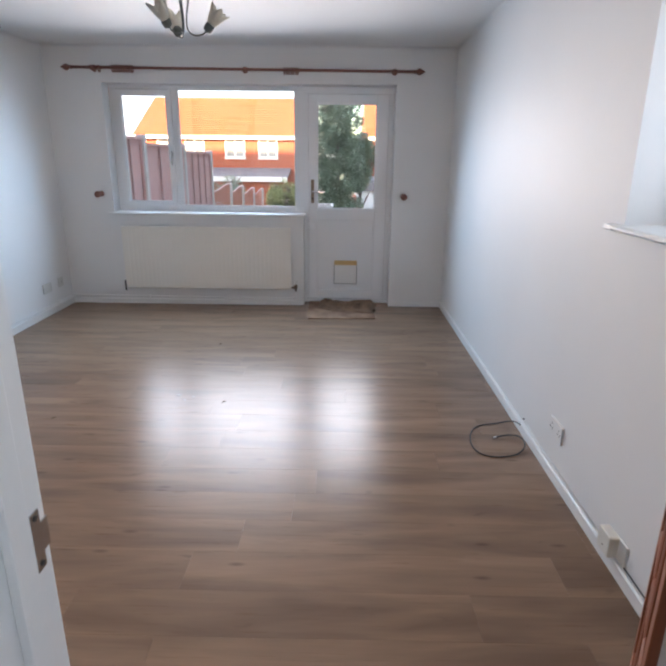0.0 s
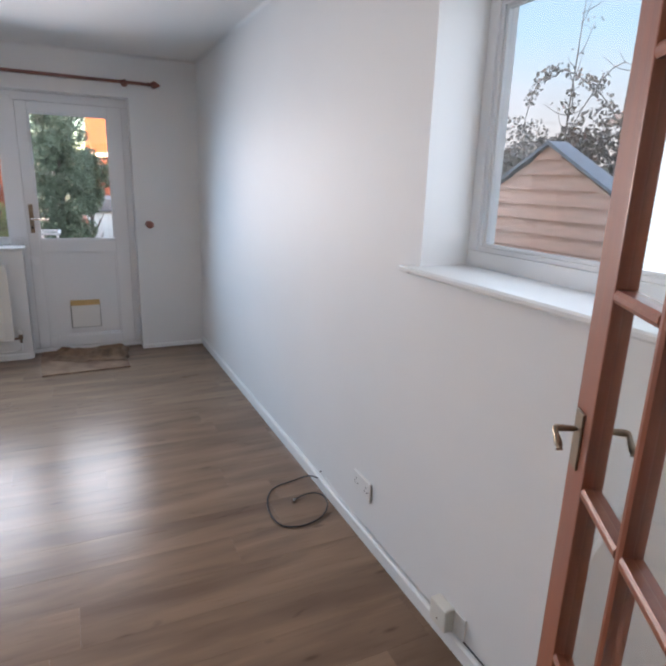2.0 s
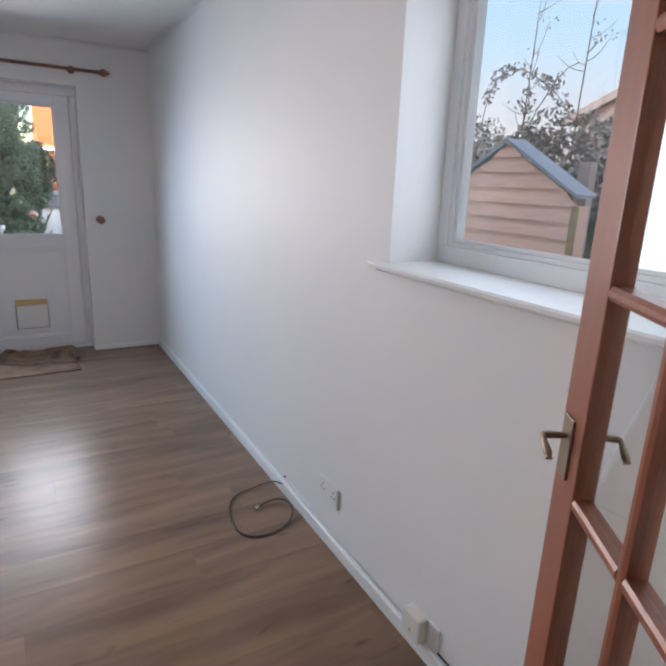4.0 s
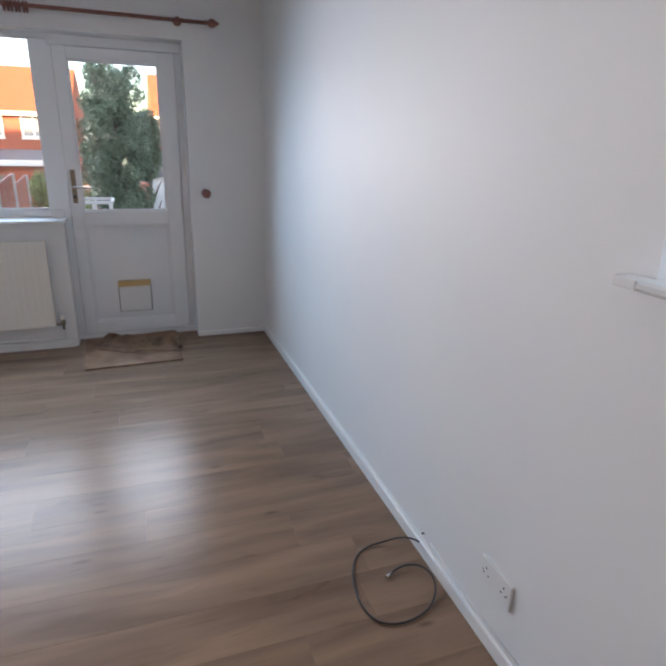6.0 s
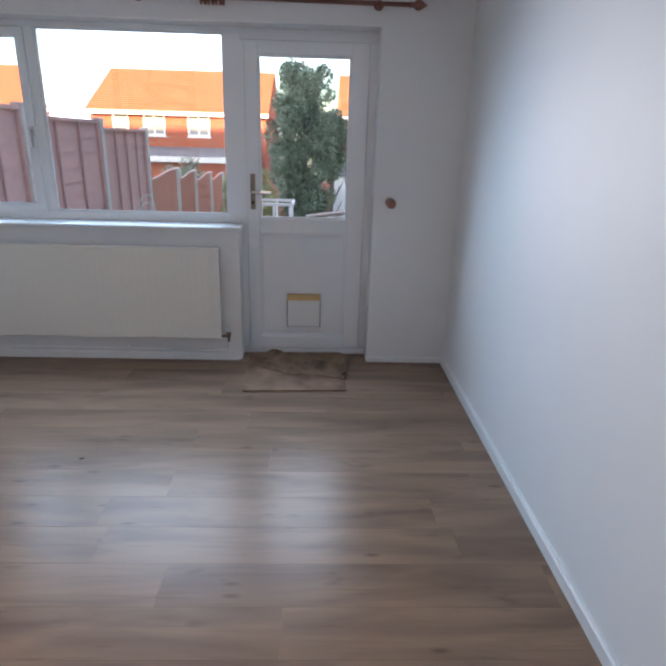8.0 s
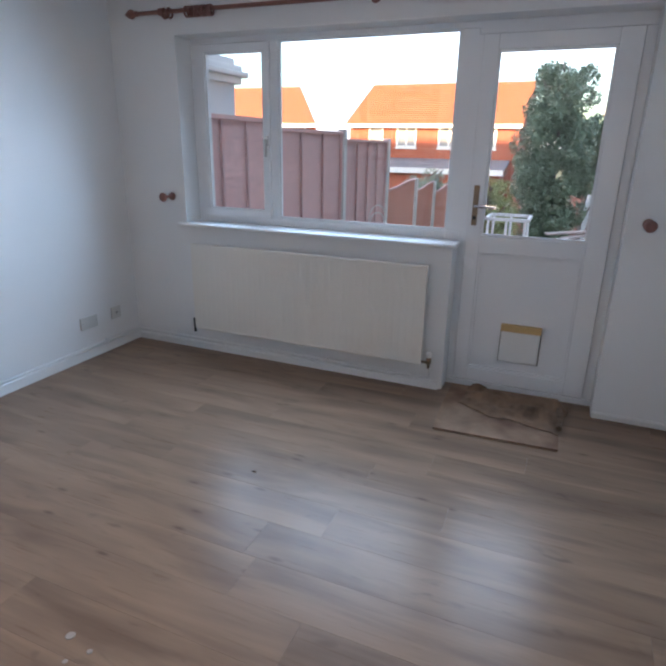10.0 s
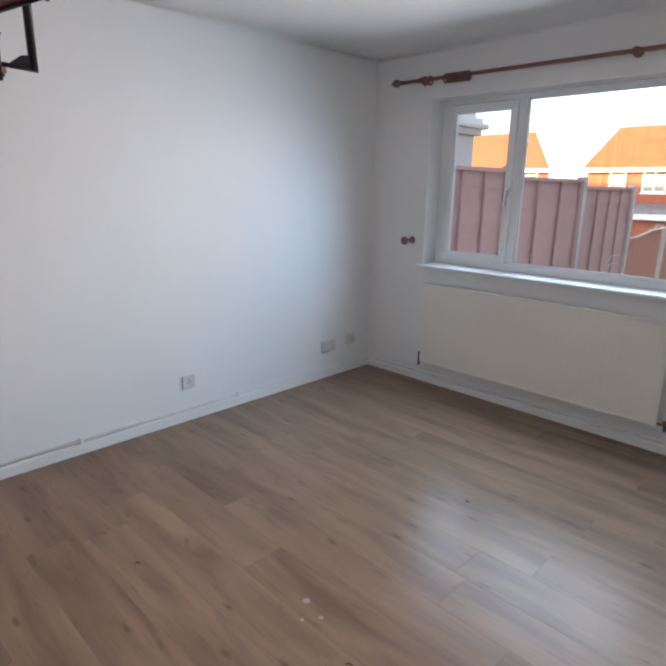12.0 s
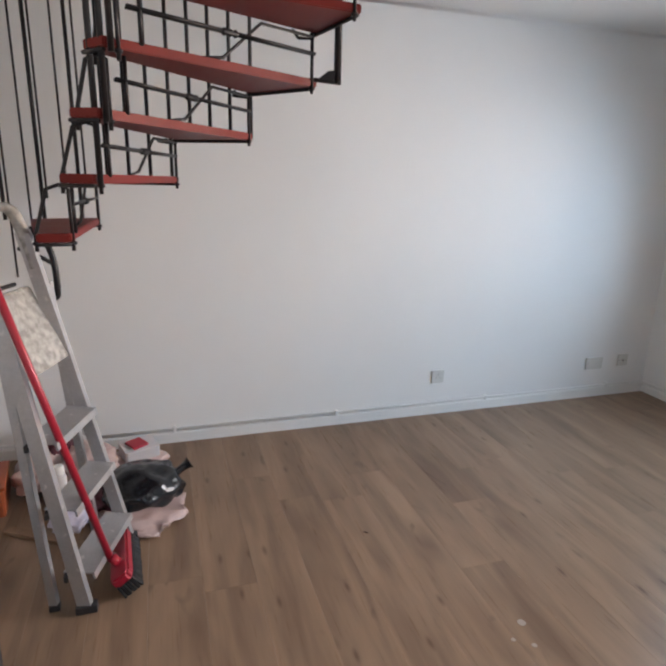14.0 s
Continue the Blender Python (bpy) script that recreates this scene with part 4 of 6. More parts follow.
# ---- ceiling light ----
def ceiling_light(x, y):
    lamp = thing("ceiling_light", (x, y, TOP + 0.0), "pewter ceiling light with curved arms and frosted flower-shaped shades", "ceiling light")
    bm = bmesh.new()
    lathe(bm, [(0.055, 0), (0.055, -0.008), (0.03, -0.022), (0.012, -0.03)], None, 24)
    part("rose", bm, LAMP_METAL, lamp)
    for k, az in enumerate((2, 122, 241)):
        arm = new("arm")
        arm.parent = lamp
        arm.matrix_basis = pose(0, 0, 0, 0, 0, az)
        bm = bmesh.new()
        tube(bm, [(0.015, 0, -0.02), (0.03, 0, -0.14), (0.028, 0, -0.24), (0.01, 0, -0.33), (0.012, 0, -0.385), (0.045, 0, -0.408), (0.085, 0, -0.402), (0.102, 0, -0.388)], 0.0038, 8, 2)
        part("stem", bm, LAMP_METAL, arm)
        tip = pose(0.102, 0, -0.390, 0, 38, 0)
        bm = bmesh.new()
        lathe(bm, [(0.006, 0), (0.019, 0.006), (0.023, 0.02), (0.022, 0.045), (0.012, 0.047)], tip, 18)
        part("cup", bm, LAMP_METAL, arm)
        bm = bmesh.new()
        prof = [(0.017, 0.03), (0.024, 0.045), (0.032, 0.065), (0.038, 0.088), (0.045, 0.112)]
        lathe(bm, prof, tip, 40, wavy=lambda r, z, a, f: (r * (1 + 0.20 * f * f * math.cos(5 * a)), z + 0.014 * f * f * math.cos(5 * a)))
        s = part("shade", bm, SHADE, arm, "frosted glass shade with a wavy rim")
        sol = s.modifiers.new("thick", "SOLIDIFY")
        sol.thickness = 0.003


ceiling_light(-0.115, 3.50)

# ---- spiral stairs ----
def spiral_stairs():
    st = thing("spiral_stairs", (0, 0, 0), "black iron spiral stairs with glossy red-brown treads and barred rail", "staircase")
    RISE, Z3, STEP = 0.18, 1.47, 21.0
    def centre(k):
        far = max(0, k - 4)
        return Vector((-0.83 - 0.02 * (k - 1), 2.49 - 0.045 * (k - 1) - 0.24 * far, 0))
    def node(k, r=0.0, of=None):
        r = r or {2: 0.835, 1: 0.80, 0: 0.73, -1: 0.70, -2: 0.70}.get(k, 0.85)
        a = radians(117 + STEP * (k - 1))
        return centre(k if of is None else of) + Vector((r * math.cos(a), r * math.sin(a), 0))
    for k in range(-2, 10):
        z = Z3 + (3 - k) * RISE
        if z < 0.12 or z > 2.6:
            continue
        o1, o2, c = node(k), node(k + 1, of=min(k + 1, 4) if k < 5 else k), centre(k)
        mid = (o1 + o2) / 2 - c
        mid.normalize()
        tang = Vector((-mid.y, mid.x, 0))
        if k == 4:
            c, o1, o2 = Vector((-0.965, 2.30, 0)), Vector((-1.66, 2.365, 0)), Vector((-1.58, 2.11, 0))
            mid = ((o1 + o2) / 2 - c).normalized()
            tang = Vector((-mid.y, mid.x, 0))
        i1, i2 = c - mid * 0.03 - tang * 0.038, c - mid * 0.03 + tang * 0.058
        s = new("step")
        s.parent = st
        bm = bmesh.new()
        nose = c + mid * 0.93 - tang * 0.0
        prism(bm, [(p.x, p.y) for p in (i1, o1, o2, i2)], "z", z, z + 0.028)
        bmesh.ops.recalc_face_normals(bm, faces=bm.faces)
        bmesh.ops.bevel(bm, geom=list(bm.edges), offset=0.004, segments=2, affect="EDGES")
        part("tread", bm, TREAD, s)
        # loops of tube at the outer and the inner end, up to the next tread
        up = Vector((0, 0, 1))
        q1, j1, j2 = o1.lerp(c, 0.035), i1.lerp(o1, 0.05), i2.lerp(o2, 0.05)
        q2 = o2.lerp(c, 0.035)
        bm = bmesh.new()
        tube(bm, [q1 + up * (z - 0.02), q1 + up * (z + RISE - 0.02), q1.lerp(q2, 0.2) + up * (z + RISE - 0.008), q1.lerp(c, 0.12) + up * (z + RISE - 0.008)], 0.0065, 8)
        tube(bm, [q1 + up * (z + RISE - 0.012), q1.lerp(c, 0.30) + up * (z + RISE - 0.012), q1.lerp(c, 0.5) + up * (z + 0.04), q1.lerp(c, 0.6) + up * (z + 0.028)], 0.0055, 8)
        part("outer_bracket", bm, IRON, s)
        bm = bmesh.new()
        tube(bm, [j1 + up * (z - 0.03), j1 + up * (z + RISE - 0.02), j1.lerp(j2, 0.25) + up * (z + RISE - 0.006), j2.lerp(j1, 0.4) + up * (z + RISE - 0.02), j2 + up * (z + 0.02), j2 + up * (z - 0.03)], 0.0062, 8)
        tube(bm, [j1.lerp(o1, 0.09) + up * (z + 0.02), j1.lerp(o1, 0.09) + up * (z + RISE)], 0.0062, 8)
        part("inner_bracket", bm, IRON, s)
        bm = bmesh.new()
        m1, m2 = j1.lerp(q1, 0.04) + up * (z + RISE * 0.62), q1 + up * (z + RISE * 0.62)
        tube(bm, [m1, m1.lerp(m2, 0.47)], 0.009, 6, 0, 0.5)
        tube(bm, [m1.lerp(m2, 0.5), m2 + (m2 - m1) * 0.02], 0.009, 6, 0, 0.5)
        tube(bm, [m1.lerp(m2, t) for t in (0.44, 0.455, 0.47, 0.485, 0.5, 0.515, 0.53)], lambda f: 0.007 + 0.006 * math.sin(3 * math.pi * f) ** 2, 8)
        part("riser_bar", bm, IRON, s)
        bm = bmesh.new()
        tube(bm, [o1.lerp(c, 0.02) + up * (z - 0.006), o2.lerp(c, 0.02) + up * (z - 0.006)], 0.006, 6)
        part("edge_strip", bm, IRON, s)
        bm = bmesh.new()
        tube(bm, [i1 + up * (z - 0.006), i2 + up * (z - 0.006)], 0.006, 6)
        part("edge_strip", bm, IRON, s)
        if 1 <= k <= 3:
            bm = bmesh.new()
            foot = i1.lerp(o1, 0.015) - tang * 0.012
            tube(bm, [foot + up * (z - 0.012), foot + up * min(z + 1.0, 3.2)], 0.009, 8)
            part("inner_baluster", bm, IRON, s)
        for p in (q1, q2, j1, j2):
            bm = bmesh.new()
            lathe(bm, [(0.006, z - 0.024), (0.006, z - 0.010), (0.012, z - 0.010), (0.012, z - 0.001), (0.008, z)], Matrix.Translation((p.x, p.y, 0)), 8)
            part("bolt", bm, IRON, s)
    # balustrade on the wall side and its handrail
    rail = []
    for y, low, high in ((1.93, 1.0, 2.7), (2.02, 1.02, 2.8), (2.10, 1.38, 2.9), (2.19, 1.42, 3.0), (2.28, 1.45, 3.0)):
        bm = bmesh.new()
        tube(bm, [(XW + 0.05, y, low), (XW + 0.05, y, high)], 0.005, 6)
        part("baluster", bm, IRON, st)
    for k in range(2, 9):
        z = Z3 + (3 - k) * RISE
        o1, o2, c = node(k, 0.90), node(k + 1, 0.90), centre(k)
        for t in (0.12, 0.37, 0.62, 0.87):
            p = o1.lerp(o2, t)
            p.x = max(p.x, XW + 0.06)
            zz = z + 0.05 - RISE * (t - 0.5)
            bm = bmesh.new()
            tube(bm, [(p.x, p.y, z + 0.01), (p.x, p.y, min(zz + 0.95, 3.3))], 0.0082, 6)
            part("baluster", bm, IRON, st)
            rail.append((p.x, p.y, min(zz + 0.95, 3.3)))
    bm = bmesh.new()
    tube(bm, rail, 0.016, 8, 1)
    part("handrail", bm, IRON, st)
    # flat iron hanger at the upper end
    p = node(0.62)
    bm = bmesh.new()
    x, y = -1.11, 3.255
    tube(bm, [(x, y, 2.7), (x, y, 1.835)], 0.015, 4)
    tube(bm, [(x, y + 0.012, 1.838), (x, y - 0.09, 1.843)], 0.009, 4)
    prism(bm, [(y, 1.845), (y - 0.075, 1.845), (y - 0.035, 1.875), (y, 1.88)], "x", x - 0.008, x + 0.008)
    part("hanger", bm, IRON, st)
    # end of the lower stringer
    bm = bmesh.new()
    q = node(5)
    tube(bm, [(-1.27, 2.20, 1.275), (-1.25, 2.222, 1.245), (-1.25, 2.236, 1.18), (-1.25, 2.238, 1.065), (-1.25, 2.225, 1.052), (-1.25, 2.212, 1.052)], 0.0115, 8, 1)
    tube(bm, [(-1.25, 2.236, 1.178), (-1.25, 2.179, 1.213), (-1.27, 2.12, 1.235)], 0.008, 8)
    part("loop_end", bm, IRON, st)


spiral_stairs()

# ---- folded step ladder ----
def step_ladder():
    ld = thing("step_ladder", (0, 0, 0), "folded aluminium step ladder splashed with white paint beside the stairs", "ladder")
    F1, F2 = Vector((-0.842, 2.285, 0)), Vector((-1.228, 2.41, 0))
    n = Vector((-0.2153, -0.9765, 0))
    d = (F2 - F1).normalized()
    def at(side, z, fwd=0.0):
        """A point on the front legs: side 0 near foot, 1 far foot; they draw together towards the top."""
        base = F1.lerp(F2, 0.13 * z if side == 0 else 1 - 0.16 * z)
        return base + Vector((-0.005, -0.168, 1)) * z - n * fwd
    for side in (0, 1):
        bm = bmesh.new()
        a, b = at(side, 0.012), at(side, 1.30)
        w, t = n * 0.023, d * 0.012
        vs = [bm.verts.new(p + s1 * w + s2 * t) for p in (a, b) for s1, s2 in ((-1, -1), (1, -1), (1, 1), (-1, 1))]
        for q in ((0, 1, 2, 3), (7, 6, 5, 4), (0, 4, 5, 1), (1, 5, 6, 2), (2, 6, 7, 3), (3, 7, 4, 0)):
            bm.faces.new([vs[k] for k in q])
        part("front_rail", bm, ALU, ld)
        bm = bmesh.new()
        cube(bm, -0.018, 0.018, -0.036, 0.036, 0, 0.03, 0.004, Matrix.Translation(at(side, 0)))
        part("foot", bm, RUBBER, ld)
        bm = bmesh.new()
        off = n * 0.115
        a = F1.lerp(F2, 0.03 if side == 0 else 0.93) + off + Vector((0, 0, 0.012))
        b = F1.lerp(F2, 0.06 if side == 0 else 0.88) + off + n * 0.075 + Vector((0, 0, 1.12))
        w, t = n * 0.014, d * 0.011
        vs = [bm.verts.new(p + s1 * w + s2 * t) for p in (a, b) for s1, s2 in ((-1, -1), (1, -1), (1, 1), (-1, 1))]
        for q in ((0, 1, 2, 3), (7, 6, 5, 4), (0, 4, 5, 1), (1, 5, 6, 2), (2, 6, 7, 3), (3, 7, 4, 0)):
            bm.faces.new([vs[k] for k in q])
        part("rear_leg", bm, ALU, ld)
        bm = bmesh.new()
        cube(bm, -0.014, 0.014, -0.018, 0.018, 0, 0.025, 0.003, Matrix.Translation(a - Vector((0, 0, 0.012))))
        part("foot", bm, RUBBER, ld)
    for k, z in enumerate((0.125, 0.372, 0.619)):
        s = new("step")
        s.parent = ld
        a, b = at(0, z, 0.0) + d * 0.013, at(1, z, 0.0) - d * 0.013
        bm = bmesh.new()
        for y0, y1, z0, z1 in ((-0.045, 0.052, -0.004, 0.0), (-0.050, -0.043, -0.024, 0.002), (0.050, 0.054, -0.028, 0.0)):
            vs = [bm.verts.new(p + n * (y + 0.16 * zz) + Vector((0, 0, zz + 0.10 * (y + 0.045) + 0.02))) for p in (a, b) for y, zz in ((y0, z0), (y1, z0), (y1, z1), (y0, z1))]
            for q in ((0, 1, 2, 3), (7, 6, 5, 4), (0, 4, 5, 1), (1, 5, 6, 2), (2, 6, 7, 3), (3, 7, 4, 0)):
                bm.faces.new([vs[j] for j in q])
        part("tread", bm, ALU, s, "ribbed aluminium step with paint drops")
        for p in (a, b):
            bm = bmesh.new()
            cube(bm, -0.016, 0.016, -0.05, -0.035, -0.012, 0.012, 0.003, Matrix.Translation(p + Vector((0, 0, 0.012))))
            part("end_cap", bm, RUBBER, s)
    # platform, folded up between the rails
    bm = bmesh.new()
    p0, p1 = at(0, 0.855, 0.012) + d * 0.016, at(1, 0.855, 0.012) - d * 0.016
    upv = (Vector((0, 0, 1)) + n * 0.42).normalized() * 0.28
    vs = [bm.verts.new(p + q * upv + s * n) for p in (p0, p1) for q, s in ((0, -0.012), (1, -0.012), (1, 0.006), (0, 0.006))]
    for q in ((0, 1, 2, 3), (7, 6, 5, 4), (0, 4, 5, 1), (1, 5, 6, 2), (2, 6, 7, 3), (3, 7, 4, 0)):
        bm.faces.new([vs[j] for j in q])
    bmesh.ops.recalc_face_normals(bm, faces=bm.faces)
    bmesh.ops.bevel(bm, geom=list(bm.edges), offset=0.005, segments=2, affect="EDGES")
    part("platform", bm, SPLAT, ld, "platform covered in dried white paint")
    bm = bmesh.new()
    a, b = at(0, 1.39), at(1, 1.39)
    tube(bm, [at(0, 1.18), at(0, 1.32), a.lerp(b, 0.12), a.lerp(b, 0.5), a.lerp(b, 0.88), at(1, 1.32), at(1, 1.18)], 0.021, 10, 2, 0.6)
    part("grab_rail", bm, SPLAT, ld, "curved top rail speckled with dried white paint")
    bm = bmesh.new()
    tube(bm, [at(0, 1.12) + n * 0.09, at(1, 1.12) + n * 0.09], 0.008, 8)
    part("spreader", bm, IRON, ld)


step_ladder()

# ---- broom, bags and bits beside the ladder ----
broom = thing("broom", (0, 0, 0), "red broom with black bristles leaning on the step ladder", "broom")
foot, grip = Vector((-0.95, 2.362, 0.128)), Vector((-0.838, 2.085, 1.39))
bm = bmesh.new()
tube(bm, [foot, grip], 0.0125, 12)
part("handle", bm, RED, broom)
hd = new("head")
hd.parent = broom
turn = pose(-1.01, 2.435, 0.024, 0, 0, 4) @ pose(0, 0, 0, 34, 0, 0)
hd.matrix_basis = turn
bm = bmesh.new()
prism(bm, [(-0.15, -0.03), (-0.13, -0.04), (0.13, -0.04), (0.15, -0.03), (0.15, 0.03), (0.13, 0.04), (-0.13, 0.04), (-0.15, 0.03)], "z", 0.052, 0.09)
bmesh.ops.bevel(bm, geom=list(bm.edges), offset=0.008, segments=2, affect="EDGES")
tube(bm, [(0.06, 0, 0.085), (0.06, 0.0, 0.13)], 0.018, 12)
part("block", bm, RED, hd)
bm = bmesh.new()
rnd = random.Random(4)
for i in range(30):
    for j in range(7):
        x, y = -0.14 + 0.28 * i / 29, -0.030 + 0.01 * j
        tube(bm, [(x, y, 0.053), (x * 1.0 + rnd.uniform(-.002, .002), y * 1.2 + rnd.uniform(-.003, .003), 0.001)], 0.0055, 4)
part("bristles", bm, BRISTLE, hd)


def lump(bm, c, size, seed, rough=0.25, freq=3.0, flat=0.0):
    r = bmesh.ops.create_icosphere(bm, subdivisions=4, radius=1.0)
    for v in r["verts"]:
        p = v.co.normalized()
        k = 1 + rough * noise.noise(p * freq + Vector((seed, 0, 0))) + rough * 0.5 * abs(noise.noise(p * freq * 2.7 + Vector((0, seed, 0))))
        q = Vector((p.x * size[0] * k, p.y * size[1] * k, p.z * size[2] * k))
        v.co = Vector(c) + Vector((q.x, q.y, max(q.z, -size[2] * (1 - flat))))
    for f in bm.faces:
        f.smooth = True


def creases(bm, depth, freq, seed):
    """Sharp folds, as thin plastic has."""
    bm.normal_update()
    for v in bm.verts:
        q = v.co * freq / 0.4 + Vector((seed, 0, 0))
        v.co += v.normal * depth * (0.5 - 2.2 * abs(noise.noise(q)) - 1.2 * abs(noise.noise(q * 2.3)))
        v.co.z = max(v.co.z, 0.001)


bag = thing("bin_bag", (-1.53, 2.46, 0), "full black plastic bin bag slumped on the floor, neck tied", "bin bag")
bm = bmesh.new()
lump(bm, (0, 0, 0.075), (0.17, 0.185, 0.10), 3, 0.2, 2.4, 0.3)
creases(bm, 0.012, 5.5, 3)
part("sack", bm, BINBAG, bag)
bm = bmesh.new()
tube(bm, [(-0.06, 0.13, 0.07), (-0.08, 0.17, 0.085), (-0.095, 0.205, 0.10), (-0.10, 0.23, 0.115)], lambda f: 0.030 - 0.05 * f + 0.055 * f * f, 9, 1)
part("neck", bm, BINBAG, bag)

carrier = thing("carrier_bag", (-1.40, 2.36, 0), "limp pale pink carrier bag squashed flat under the black bag", "bag")
bm = bmesh.new()
lump(bm, (0.0, 0.10, 0.014), (0.17, 0.19, 0.026), 9, 0.35, 2.4, 0.5)
creases(bm, 0.012, 5, 9)
part("sheet", bm, PINKBAG, carrier)

tub = thing("food_tub", pose(-1.90, 2.44, 0.058, 0, 4, 20), "cloudy white plastic tub with a red lid lying on top", "tub")
bm = bmesh.new()
prism(bm, [(-0.06, -0.09), (0.06, -0.09), (0.07, -0.08), (0.07, 0.08), (0.06, 0.09), (-0.06, 0.09), (-0.07, 0.08), (-0.07, -0.08)], "z", 0.0, 0.06)
part("box", bm, CLEAR, tub)
bm = bmesh.new()
cube(bm, -0.045, 0.045, -0.055, 0.03, 0.061, 0.074, 0.004, pose(0, 0, 0, 0, 0, 14))
part("lid", bm, RED, tub)
bag2 = thing("shopping_bag", (-1.76, 2.20, 0), "crumpled white and pink shopping bag filled with odds and ends", "bag")
bm = bmesh.new()
lump(bm, (0, 0, 0.09), (0.15, 0.14, 0.10), 14, 0.3, 3.0, 0.3)
creases(bm, 0.018, 5, 14)
part("sack", bm, PINKBAG, bag2)
CLUTTER = (("shopping_bag", -1.88, 2.40, (0.14, 0.17, 0.030), 0.026, PINKBAG, 21, "flattened pale pink carrier bag under the food tub", "bag"),
           ("carrier_bag", -1.40, 2.16, (0.13, 0.075, 0.055), 0.05, LILAC, 22, "small crumpled lilac plastic bag on the floor behind the ladder", "bag"),
           ("cloth_bundle", -1.93, 2.03, (0.16, 0.12, 0.13), 0.12, MAROON, 23, "bundled dark maroon cloth heaped behind the ladder", "cloth"),
           ("shopping_bag", -1.74, 1.99, (0.12, 0.11, 0.10), 0.09, PINKBAG, 24, "crumpled dusty pink bag slumped beside the orange box", "bag"),
           ("cloth_bundle", -1.52, 2.30, (0.10, 0.09, 0.05), 0.045, MAROON, 25, "small dark maroon rag lying against the black bin bag", "cloth"))
for name, x, y, size, z, mat_, seed, label, cat in CLUTTER:
    c = thing(name, (x, y, 0), label, cat)
    bm = bmesh.new()
    lump(bm, (0, 0, z), size, seed, 0.3, 2.6, 0.4)
    creases(bm, min(size) * 0.22, 5, seed)
    part("sack" if cat == "bag" else "folds", bm, mat_, c)
can = thing("spray_can", (-1.60, 2.10, 0.0005), "white spray can with a pale cap standing behind the ladder", "spray can")
bm = bmesh.new()
lathe(bm, [(0.028, 0), (0.030, 0.003), (0.030, 0.135), (0.024, 0.148), (0.022, 0.15)], None, 24)
part("can", bm, CLEAR, can)
bm = bmesh.new()
lathe(bm, [(0.023, 0.151), (0.024, 0.155), (0.023, 0.19), (0.018, 0.195)], None, 24)
part("cap", bm, GLOSS, can)
offcut = thing("timber_offcut", pose(-1.34, 2.04, 0.0005, 0, 0, 60), "short brown offcut of timber lying on the floor behind the ladder", "timber")
bm = bmesh.new()
cube(bm, -0.15, 0.15, -0.02, 0.02, 0, 0.018, 0.002)
part("strip", bm, MAT, offcut)
bucket = thing("paint_tub", pose(-1.95, 2.16, 0.0005), "white paint tub with dried drips, standing behind the ladder", "paint tub")
bm = bmesh.new()
lathe(bm, [(0.075, 0), (0.085, 0.12), (0.09, 0.122), (0.09, 0.132), (0.08, 0.133)], None, 28)
part("pot", bm, CLEAR, bucket)
toolbag = thing("tool_case", pose(-0.60, 1.925, 0.0005, 0, 0, 4), "black power tool case with an orange band beside the ladder", "tool case")
boxpart("case", RUBBER, toolbag, -0.07, 0.07, -0.14, 0.14, 0, 0.34, 0.02)
boxpart("trim", ORANGE, toolbag, -0.074, 0.074, -0.10, 0.10, 0.17, 0.21, 0.006, "orange band")

crate = thing("storage_box", pose(-1.66, 1.76, 0.0005, 0, 0, 8), "orange plastic storage box half hidden behind the ladder", "box")
bm = bmesh.new()
prism(bm, [(-0.12, -0.10), (0.12, -0.10), (0.13, -0.09), (0.13, 0.09), (0.12, 0.10), (-0.12, 0.10), (-0.13, 0.09), (-0.13, -0.09)], "z", 0, 0.13)
part("box", bm, ORANGE, crate)
bm = bmesh.new()
cube(bm, -0.14, 0.14, -0.11, 0.11, 0.131, 0.148, 0.004)
part("lid", bm, ORANGE, crate)

# drops of paint and dry bits on the floor
for k, (x, y, r) in enumerate(((-0.368, 3.754, 0.015), (-0.31, 3.68, 0.008), (-0.27, 3.735, 0.009))):
    dr = thing("paint_drop", (x, y, 0.0005), "flat dried spot of white paint on the laminate floor", "paint spot", "dried paint spots")
    bm = bmesh.new()
    lathe(bm, [(r, 0), (r * 0.9, 0.0012)], None, 18)
    part("spot", bm, SPOT, dr)
for k, (x, y, t) in enumerate(((-0.316, 4.777, 20), (-0.06, 3.66, 30), (-1.0, 3.4, 50))):
    dr = thing("leaf_scrap", pose(x, y, 0.0008, 0, 0, t), "tiny curled dark scrap of dry leaf on the floor", "debris", "scraps of leaf")
    bm = bmesh.new()
    tube(bm, [(-0.012, 0, 0.002), (0, 0.004, 0.003), (0.013, 0.001, 0.0015)], lambda f: 0.0012 + 0.002 * math.sin(math.pi * f), 5)
    part("scrap", bm, LEAFBIT, dr)


# ---- outdoors ----
def ground_z(y):
    return float(np.interp(y, [-60, 6.5, 12, 18, 26, 60, 600], [-0.16, -0.16, -0.45, -1.0, -2.4, -2.6, -2.6]))


